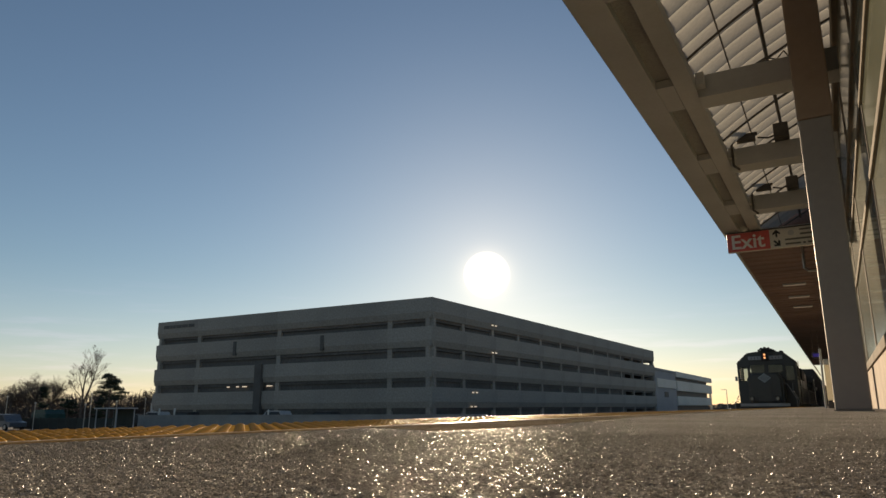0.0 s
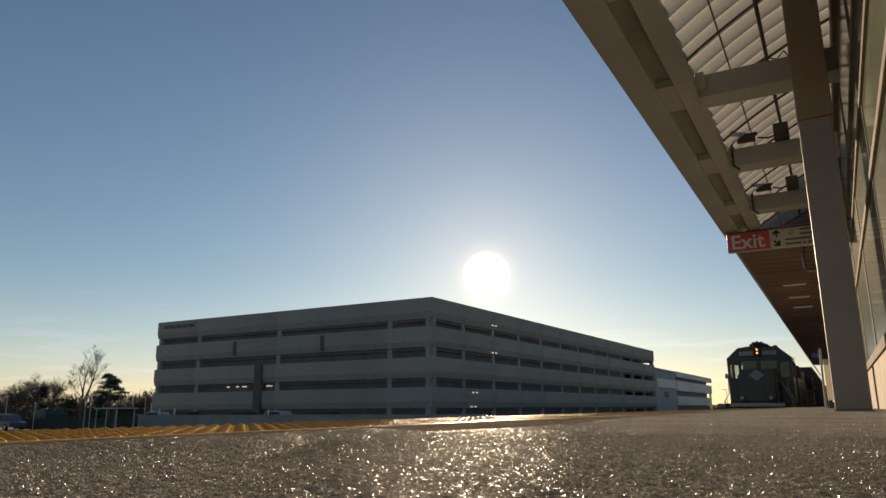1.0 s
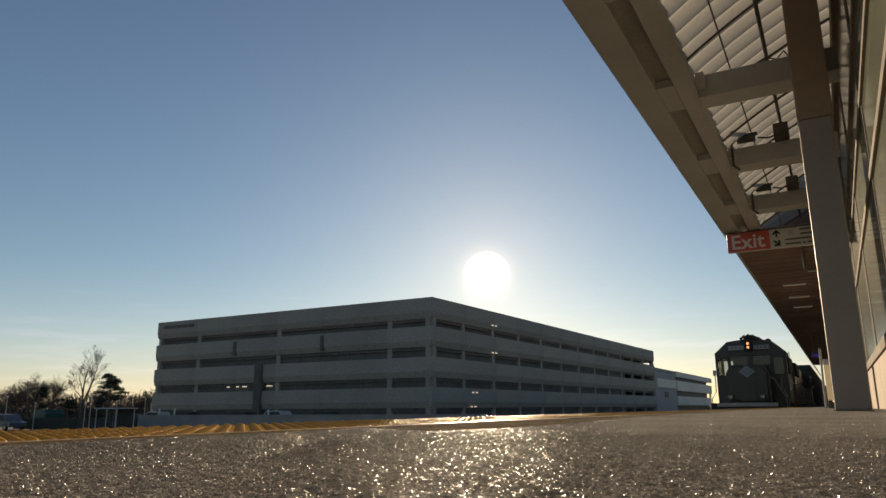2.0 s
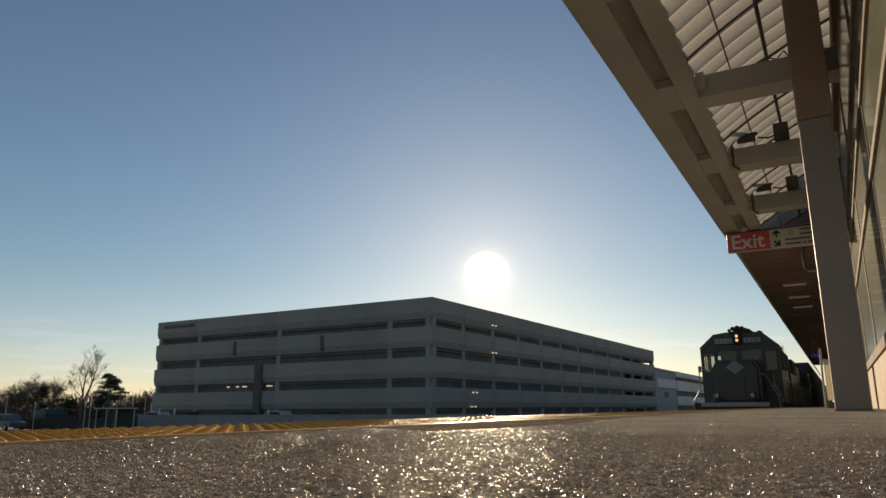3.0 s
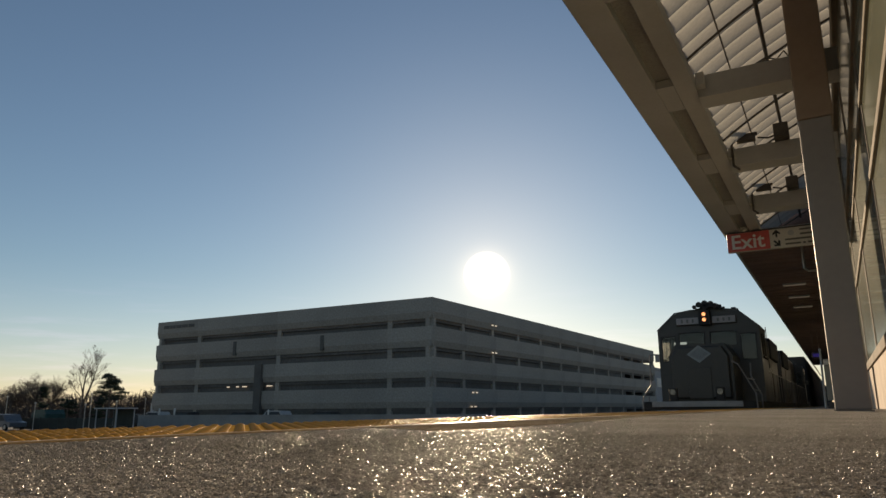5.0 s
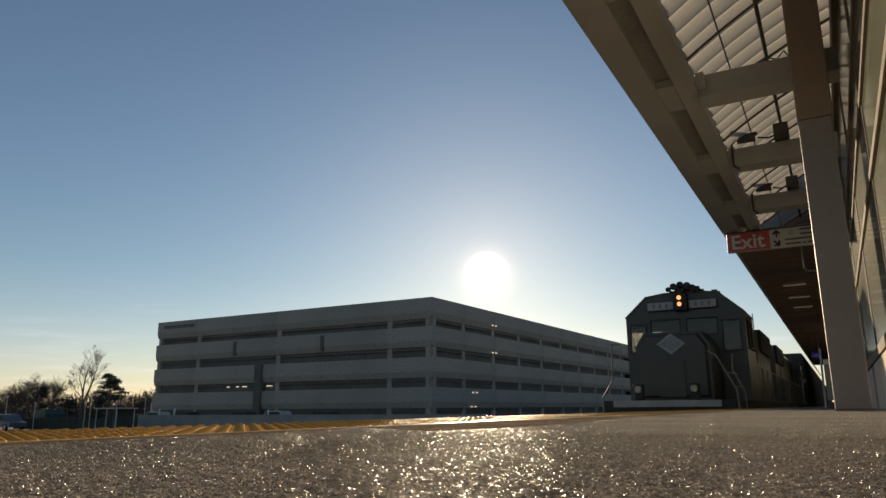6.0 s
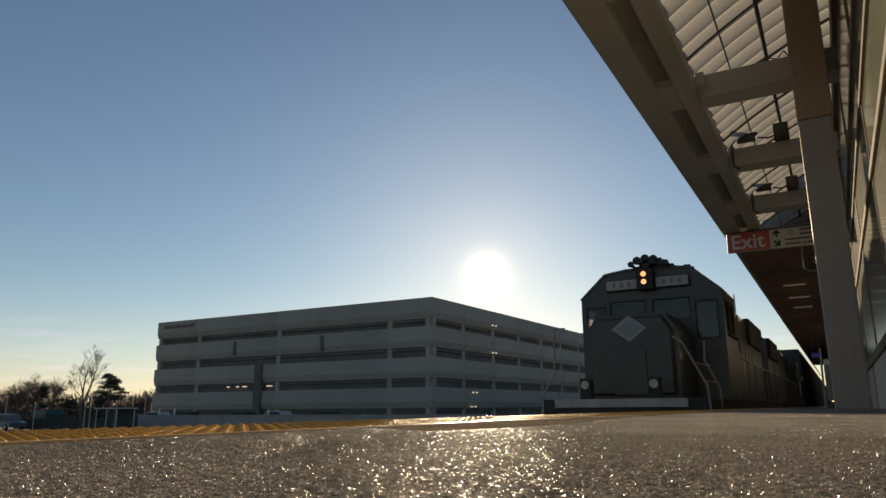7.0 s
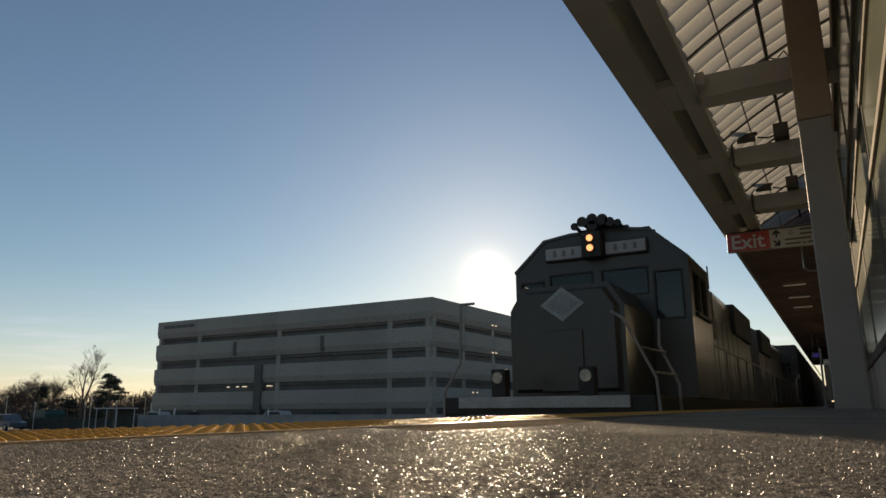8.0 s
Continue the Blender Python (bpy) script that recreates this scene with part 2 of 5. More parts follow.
GLINT_STEEL = mat("polished_glint_steel", (0.7, 0.66, 0.6), (0.6, 0.56, 0.5), rough=0.22, metal=0.9, scale=8, bump=0.05)
SIGN_RED = mat("sign_red_enamel", (0.68, 0.13, 0.11), (0.6, 0.11, 0.09), rough=0.4, scale=3, bump=0.02)
SIGN_CREAM = mat("sign_cream_enamel", (0.72, 0.68, 0.6), (0.66, 0.62, 0.54), rough=0.4, scale=3, bump=0.02)
SIGN_WHITE = mat("sign_white_letter", (0.82, 0.79, 0.74), (0.78, 0.75, 0.7), rough=0.4, scale=9, bump=0)
TEXT_GREY = mat("sign_small_text", (0.2, 0.185, 0.16), rough=0.5, scale=9, bump=0)
SIGN_BLACK = mat("sign_black_letter", (0.03, 0.03, 0.03), rough=0.5, scale=9, bump=0)
GARAGE = mat("precast_spandrel", (0.41, 0.375, 0.325), (0.33, 0.305, 0.265), rough=0.85, scale=0.12, fine=5, bump=0.1, depth=0.01, thing=0.05)
# inside of the garage: shade is worked into this grey; lettering bars share it
GARAGE_IN = mat("garage_inside_shade_grey", (0.17, 0.16, 0.15), (0.12, 0.115, 0.105), rough=0.9, scale=0.2, fine=4)
GARAGE_DARK = mat("recess_shade_grey", (0.15, 0.14, 0.125), rough=0.8, scale=0.5)
OFFICE = mat("white_office_panel", (0.8, 0.76, 0.68), (0.72, 0.69, 0.62), rough=0.7, scale=0.2, fine=5, thing=0.05)
OFFICE_GLASS = mat("dark_office_glass", (0.09, 0.095, 0.1), rough=0.6, spec=0.15, scale=1, bump=0.02)
BLOCK = mat("blue_grey_cladding", (0.36, 0.37, 0.39), (0.3, 0.31, 0.33), rough=0.7, scale=0.2, fine=5)
GROUND = mat("yard_ground", (0.14, 0.125, 0.105), (0.09, 0.085, 0.075), rough=0.95, scale=0.08, fine=2.5, bump=0.6, depth=0.05)
BALLAST = mat("track_ballast", (0.2, 0.185, 0.17), (0.13, 0.12, 0.11), rough=0.95, scale=1.5, fine=18, bump=1.0, depth=0.04)
TIE = mat("creosoted_tie", (0.09, 0.075, 0.06), rough=0.9, scale=3, fine=40, island=0.2)
RAIL = mat("rail_steel", (0.3, 0.24, 0.19), (0.18, 0.13, 0.1), rough=0.4, metal=0.8, scale=4)
LOCO = mat("dark_green_loco_paint", (0.048, 0.046, 0.039), (0.062, 0.058, 0.05), rough=0.36, scale=1.2, fine=12, bump=0.02, spec=0.5, grit=0.08)
LOCO_BLACK = mat("sooty_black_underframe", (0.035, 0.033, 0.03), (0.05, 0.045, 0.04), rough=0.75, scale=2.5, fine=30)
LOCO_WHITE = mat("dusty_white_stripe", (0.5, 0.49, 0.46), (0.36, 0.35, 0.33), rough=0.6, scale=3, fine=30)
EMBLEM = mat("emblem_inner_paint", (0.3, 0.33, 0.32), (0.25, 0.28, 0.27), rough=0.5, scale=6, fine=30)
LOGO = mat("pale_logo_paint", (0.42, 0.46, 0.45), (0.34, 0.38, 0.37), rough=0.5, scale=4, fine=30)
FIGURE = mat("faded_figure_paint", (0.22, 0.22, 0.2), rough=0.6, scale=6)
BOARD = mat("number_board_face", (0.45, 0.42, 0.4), (0.36, 0.34, 0.32), rough=0.4, scale=5)
HANDRAIL = mat("worn_white_handrail", (0.33, 0.31, 0.29), (0.24, 0.225, 0.21), rough=0.45, scale=8)
CAB_GLASS = clear_glass("cab_glass", (0.62, 0.64, 0.62))
LAMP = glow_mat("warm_headlight", (1.0, 0.42, 0.18), 1.25)
LENS = mat("ditch_light_lens", (0.24, 0.24, 0.23), (0.12, 0.12, 0.12), rough=0.2, metal=0.6, scale=9, bump=0)
CAR_DARK = mat("dark_freight_car_paint", (0.045, 0.04, 0.036), (0.03, 0.028, 0.026), rough=0.6, scale=0.8, fine=20)
BARK = mat("grey_bark", (0.15, 0.12, 0.1), (0.105, 0.084, 0.07), rough=0.95, scale=2, fine=20, island=0.2)
NEEDLE = mat("pine_needles", (0.045, 0.06, 0.035), (0.03, 0.042, 0.025), rough=0.9, scale=0.8, fine=6, island=0.35)
SCRUB = mat("winter_scrub", (0.135, 0.108, 0.09), (0.095, 0.078, 0.066), rough=0.95, scale=0.1, fine=2, island=0.35)
TEAL = mat("teal_painted_metal", (0.025, 0.085, 0.072), (0.02, 0.065, 0.056), rough=0.5, scale=1.5)
DARK_FENCE = mat("dark_fence_screen", (0.05, 0.055, 0.045), (0.035, 0.04, 0.034), rough=0.85, scale=0.8, thing=0.15)
PALE_PAINT = mat("pale_painted_metal", (0.55, 0.55, 0.54), (0.45, 0.45, 0.44), rough=0.5, scale=3)
CAR_BLUE = mat("pale_blue_grey_car_paint", (0.16, 0.17, 0.185), (0.12, 0.13, 0.145), rough=0.3, scale=2)
SHINGLE = mat("roof_shingle", (0.12, 0.105, 0.095), rough=0.9, scale=1)
BLUE_LED = glow_mat("blue_display", (0.12, 0.08, 0.7), 0.07)
TUBE = glow_mat("soffit_tube", (0.8, 0.72, 0.62), 0.06)
# glow of the landing lamps, and of daylight imitated in the lower deck
GARAGE_GLOW = glow_mat("garage_glow", (1.0, 0.86, 0.68), 0.45)


# ---------------------------------------------------------------- building helpers
def box(bm, x0, x1, y0, y1, z0, z1, bevel=0.0, m=None):
    g = bmesh.ops.create_cube(bm, size=1.0)
    vs = g["verts"]
    for v in vs:
        v.co = Vector((x0 + (v.co.x + 0.5) * (x1 - x0), y0 + (v.co.y + 0.5) * (y1 - y0), z0 + (v.co.z + 0.5) * (z1 - z0)))
        if m:
            v.co = m @ v.co
    if bevel:
        es = {e for v in vs for e in v.link_edges}
        bmesh.ops.bevel(bm, geom=list(es), offset=bevel, segments=2, affect="EDGES", profile=0.6)


def boxes(*rows, bevel=0.0):
    bm = bmesh.new()
    for r in rows:
        box(bm, *r, bevel=bevel)
    return bm


def rod(bm, a, b, r0, r1=None, n=8):
    a, b = Vector(a), Vector(b)
    d = b - a
    m = Matrix.Translation((a + b) / 2) @ d.to_track_quat("Z", "Y").to_matrix().to_4x4()
    bmesh.ops.create_cone(bm, cap_ends=True, segments=n, radius1=r0, radius2=r0 if r1 is None else r1, depth=d.length, matrix=m)


def pipe(bm, pts, r, n=8):
    for a, b in zip(pts, pts[1:]):
        rod(bm, a, b, r, n=n)
    for p in pts[1:-1]:
        bmesh.ops.create_icosphere(bm, subdivisions=1, radius=r * 1.02, matrix=Matrix.Translation(p))


def prism(bm, outline, axis, lo, hi):
    """Extrude a closed outline along an axis: outline points are the two other coordinates in order x, y, z."""
    def at(p, v):
        q = list(p)
        q.insert(axis, v)
        return Vector(q)
    va = [bm.verts.new(at(p, lo)) for p in outline]
    vb = [bm.verts.new(at(p, hi)) for p in outline]
    n = len(outline)
    bm.faces.new(va)
    bm.faces.new(vb[::-1])
    for i in range(n):
        bm.faces.new((va[i], vb[i], vb[(i + 1) % n], va[(i + 1) % n]))
    bmesh.ops.recalc_face_normals(bm, faces=bm.faces)


def mesh_of(name, bm, material, smooth=False):
    me = bpy.data.meshes.new(name)
    bmesh.ops.recalc_face_normals(bm, faces=bm.faces)
    bm.to_mesh(me)
    bm.free()
    me.materials.append(material)
    if smooth:
        me.polygons.foreach_set("use_smooth", [True] * len(me.polygons))
    return me


def part(name, bm, material, parent=None, label="", smooth=False):
    ob = new(name, mesh_of(name, bm, material, smooth))
    if parent:
        ob.parent = parent
    if label:
        tagged(ob, label)
    return ob


def share(name, me, parent, m):
    ob = new(name, me)
    ob.parent = parent
    ob.matrix_basis = m
    return ob


def base(name, m, label, category, group="", kind=""):
    ob = new(name)
    ob.matrix_basis = m
    return tagged(ob, label, category, group, kind)


def panel_rows(u0, u1, v0, v1, holes):
    """The rectangles that remain of a panel once its rectangular holes are cut out."""
    us = sorted({u0, u1, *[h[0] for h in holes], *[h[1] for h in holes]})
    vs = sorted({v0, v1, *[h[2] for h in holes], *[h[3] for h in holes]})
    out = []
    for b, d in zip(vs, vs[1:]):
        for a, c in zip(us, us[1:]):
            mu, mv = (a + c) / 2, (b + d) / 2
            if not any(h[0] < mu < h[1] and h[2] < mv < h[3] for h in holes):
                out.append((a, c, b, d))
    return out


# ---------------------------------------------------------------- ground, platform
EDGE_X, STRIP_X, WALL_X = -1.765, -1.15, 0.45
CANOPY_X = -1.79
RAIL_Z, GROUND_Z = -1.22, -1.78
TRACK_X = -3.49


def make_ground():
    bm = bmesh.new()
    bmesh.ops.create_grid(bm, x_segments=40, y_segments=40, size=2500)
    for v in bm.verts:
        v.co.z = GROUND_Z
    tagged(part("ground", bm, GROUND), "brown grey open yard ground of the railway", "ground", kind="structure")


def make_platform():
    bm = boxes((EDGE_X, 6.0, -14, 110, -0.35, -0.012), (EDGE_X + 0.5, 6.0, -14, 110, GROUND_Z, -0.35))
    slab = tagged(part("platform", bm, CONCRETE), "raised concrete station platform beside the track", "platform", kind="structure")
    xs = np.concatenate([np.arange(STRIP_X, 0.12, 0.0021), np.arange(0.125, WALL_X - 0.004, 0.008), [WALL_X]])
    near = np.arange(0.26, 1.3, 0.0021)
    steps, y, d = [], near[-1], 0.0022
    while y < 110:
        d = min(d * 1.0105, 2.0)
        y += d
        steps.append(y)
    ys = np.concatenate([np.linspace(-14, 0.2, 12), near, np.array(steps)])
    rng = np.random.RandomState(4)
    nx, ny = len(xs), len(ys)

    def blur(a, k):
        for _ in range(k):
            a = (a + np.roll(a, 1, 0) + np.roll(a, -1, 0)) / 3
            a = (a + np.roll(a, 1, 1) + np.roll(a, -1, 1)) / 3
        return a
    g1, g2 = rng.rand(ny, nx), blur(rng.rand(ny, nx), 3)
    g1, g2 = (g1 - g1.mean()) / g1.std(), (g2 - g2.mean()) / g2.std()
    amp = np.where(ys < 0.2, 0.0, np.clip(1.25 - ys / 8.0, 0.45, 1.0))[:, None]
    zs = (g1 * 0.0004 + g2 * 0.0003) * amp
    zs[:, 0] = zs[:, -1] = 0
    gx, gy = np.meshgrid(xs, ys)
    verts = np.stack([gx, gy, zs], -1).reshape(-1, 3)
    idx = np.arange(nx * ny).reshape(ny, nx)
    faces = np.stack([idx[:-1, :-1], idx[:-1, 1:], idx[1:, 1:], idx[1:, :-1]], -1).reshape(-1, 4)
    me = bpy.data.meshes.new("platform_surface")
    me.from_pydata(verts.tolist(), [], faces.tolist())
    me.materials.append(ASPHALT)
    me.polygons.foreach_set("use_smooth", [True] * len(me.polygons))
    surf = new("surface_topping", me)
    surf.parent = slab
    tagged(surf, "coarse grey gritty topping")
    # coarse grit standing proud of the topping: broken four-sided chips
    rng = np.random.RandomState(11)
    spots = []
    for lo, hi, x0, x1, count in ((0.26, 1.0, -1.12, 0.14, 30000), (1.0, 2.2, -1.12, 0.2, 26000), (2.2, 5.0, -1.0, 0.3, 16000), (5.0, 12.0, -1.1, 0.42, 6000)):
        spots.append(np.stack([rng.uniform(x0, x1, count), rng.uniform(lo, hi, count)], -1))
    xy = np.concatenate(spots)
    n = len(xy)
    r = rng.uniform(0.0006, 0.0015, n)
    turn = rng.uniform(0, math.tau, n)
    vs = np.zeros((n, 5, 3))
    for k in range(4):
        a = turn + k * math.tau / 4 + rng.uniform(-0.4, 0.4, n)
        vs[:, k, 0], vs[:, k, 1], vs[:, k, 2] = xy[:, 0] + r * np.cos(a), xy[:, 1] + r * np.sin(a), -0.0006
    lean, way = r * rng.uniform(0, 0.9, n), rng.uniform(0, math.tau, n)
    vs[:, 4, 0], vs[:, 4, 1], vs[:, 4, 2] = xy[:, 0] + lean * np.cos(way), xy[:, 1] + lean * np.sin(way), r * rng.uniform(0.35, 0.9, n)
    first = np.arange(n)[:, None] * 5
    tris = np.concatenate([first + np.array([[k, (k + 1) % 4, 4]]) for k in range(4)])
    me = bpy.data.meshes.new("grit")
    me.from_pydata(vs.reshape(-1, 3).tolist(), [], tris.tolist())
    me.materials.append(GRAIN)
    grit = new("grit", me)
    grit.parent = slab
    tagged(grit, "glinting coarse quartz grit", kind="stuff")
    # worn pale lane along the warning strip
    bm = bmesh.new()
    prism(bm, [(STRIP_X + 0.012, 1.62), (-0.8, 1.4), (-0.77, 1.8), (-0.79, 2.4), (-0.9, 3.4), (-1.02, 5.4), (-1.1, 9), (STRIP_X + 0.012, 16)], 2, -0.004, 0.0012)
    part("pale_patch", bm, PALE_SLAB, slab, "worn pale concrete patch")
    # added bevelled bar that makes the sun glint of the edging
    part("glint_bar", boxes((-1.175, -1.11, 2.3, 2.5, -0.002, 0.0065), bevel=0.003), GLINT_STEEL, slab, "added polished bar for the sun glint on the edging")
    bm = boxes((STRIP_X - 0.004, STRIP_X + 0.012, -3, 100, -0.01, 0.004), bevel=0.0015)
    part("edging", bm, EDGING, slab, "pale metal edging")
    return slab


def make_tactile(slab):
    tile = mesh_of("tactile_tile", boxes((-0.302, 0.302, -0.302, 0.302, -0.012, 0.001), bevel=0.001), YELLOW_TILE)
    strip_mid = (EDGE_X + STRIP_X) / 2 - 0.003
    for i in range(-12, 90):
        share("tactile_tile", tile, slab, pose(strip_mid, 0.3 + i * 0.608, 0))
    bm = bmesh.new()
    rings = [(0.0138 * math.sin(a), 0.0071 * math.cos(a)) for a in (1.57, 1.3, 1.03, 0.76, 0.5, 0.25, 0.08)]
    loops = [[bm.verts.new((q * math.cos(a * math.tau / 14), q * math.sin(a * math.tau / 14), z)) for a in range(14)] for q, z in rings]
    for la, lb in zip(loops, loops[1:]):
        for a in range(14):
            bm.faces.new((la[a], la[(a + 1) % 14], lb[(a + 1) % 14], lb[a]))
    bm.faces.new(loops[-1])
    dome = mesh_of("dome", bm, YELLOW, True)
    pitch = 0.0549
    spots = [(strip_mid + 0.2745 - c * pitch, 0.0265 + r * pitch) for r in range(-128, 360) for c in range(11)]
    near = [q for q in spots if 0.5 < q[1] < 2.0]
    for x, y in near[:300]:
        share("dome", dome, slab, pose(x, y, 0.0005))
    rest = [q for q in spots if q not in set(near[:300])]
    n = 8
    verts, faces = [], []
    for x, y in rest:
        k = len(verts)
        for r, z in ((0.0138, 0.0005), (0.0123, 0.0038), (0.0088, 0.006), (0.0046, 0.0072), (0.0014, 0.0076)):
            verts += [(x + r * math.cos(a * math.tau / n), y + r * math.sin(a * math.tau / n), z) for a in range(n)]
        faces += [(k + j * n + a, k + j * n + (a + 1) % n, k + (j + 1) * n + (a + 1) % n, k + (j + 1) * n + a) for j in range(4) for a in range(n)]
        faces.append(tuple(k + 4 * n + a for a in range(n)))
    me = bpy.data.meshes.new("far_domes")
    me.from_pydata(verts, [], faces)
    me.materials.append(YELLOW)
    me.polygons.foreach_set("use_smooth", [True] * len(me.polygons))
    ob = new("far_domes", me)
    ob.parent = slab
    tagged(ob, "yellow raised warning domes", kind="stuff")


def make_track():
    for name, x in (("track_near", TRACK_X), ("track_far", TRACK_X - 4.2)):
        tr = base(name, pose(x, 0, RAIL_Z), "steel rails on wooden ties in grey ballast", "track", kind="structure")
        bm = bmesh.new()
        prism(bm, [(-2.0, GROUND_Z - RAIL_Z), (-1.45, -0.2), (1.45, -0.2), (2.0, GROUND_Z - RAIL_Z)], 1, -30, 400)
        part("ballast", bm, BALLAST, tr)
        for side in (-0.7525, 0.7525):
            bm = boxes((side - 0.036, side + 0.036, -30, 400, -0.04, 0), (side - 0.01, side + 0.01, -30, 400, -0.15, -0.04), (side - 0.07, side + 0.07, -30, 400, -0.172, -0.15))
            part("rail", bm, RAIL, tr)
        bm = bmesh.new()
        for i in range(-40, 220):
            box(bm, -1.3, 1.3, i * 0.55 - 0.11, i * 0.55 + 0.11, -0.34, -0.174)
        tagged(part("ties", bm, TIE, tr), kind="stuff")


# ---------------------------------------------------------------- glazed station wall and columns
def make_station_wall():
    wall = base("wall_station", pose(0, 0, 0), "green grey glazed station wall with bronze rails", "wall", kind="structure")
    x = WALL_X
    part("backing", boxes((x + 0.12, x + 0.35, -8, 100, -0.01, 5.6)), CONCRETE, wall)
    bay = 3.1
    panel = mesh_of("base_panel", boxes((0, 0.1, 0.3, 4.35, 0.004, 0.585), bevel=0.006), BASE_PANEL)
    post = mesh_of("base_post", boxes((0.03, 0.11, -0.29, 0.29, 0.0, 0.588), bevel=0.006), BRONZE)
    for i in range(-4, 13):
        share("base_panel", panel, wall, pose(x, 11.45 + i * 4.65, 0))
        share("base_post", post, wall, pose(x, 11.45 + i * 4.65, 0))
    panes = {}
    for z0, z1 in ((0.7, 1.925), (1.995, 2.6), (2.66, 3.09), (3.15, 4.35)):
        panes[(z0, z1)] = mesh_of("glass_pane", boxes((0.012, 0.05, -bay / 2 + 0.1, bay / 2 - 0.1, z0, z1), bevel=0.003), GREEN_GLASS)
    mull = mesh_of("mullion", boxes((0.0, 0.11, -0.098, 0.098, 0.7, 4.36), bevel=0.006), BRONZE)
    for i in range(-5, 17):
        y = 9.85 + i * bay
        for me in panes.values():
            share("glass_pane", me, wall, pose(x, y + bay / 2, 0))
        share("mullion", mull, wall, pose(x + 0.004, y, 0))
    for z0, z1, out in ((0.59, 0.70, 0.022), (1.925, 1.995, 0.014), (2.6, 2.66, 0.012), (3.09, 3.15, 0.016), (4.3, 4.5, 0.04)):
        part("rail", boxes((x - out, x + 0.118, -8, 62, z0, z1), bevel=0.008), SUNLIT_BRONZE, wall)
    part("header", boxes((x - 0.03, x + 0.119, -8, 62, 4.505, 5.6), bevel=0.01), BEAM, wall)


def make_column():
    col = base("canopy_column", pose(0.105, 7.9, 0), "grey painted square steel canopy column on the platform", "column", "canopy columns")
    part("shaft", boxes((-0.155, 0.155, -0.16, 0.16, 0.012, 2.966), bevel=0.018), COLUMN, col)
    # upper part of the column: slightly wider and in a browner tone
    part("column_head", boxes((-0.16, 0.175, -0.172, 0.17, 2.968, 5.05), bevel=0.018), COLUMN_HEAD, col, "browner, slightly wider column head")
    part("base_plate", boxes((-0.17, 0.17, -0.175, 0.175, 0.0, 0.012), bevel=0.003), COLUMN, col)
    for k in range(1, 5):
        copy_thing(col, pose(0.105, 7.9 + k * 13.85, 0))


# ---------------------------------------------------------------- canopy
BAY0, BAY = 8.45, 2.77


def vault(x):
    u = x + 1.1
    return 3.78 + 0.72 * u - 0.11 * u * u


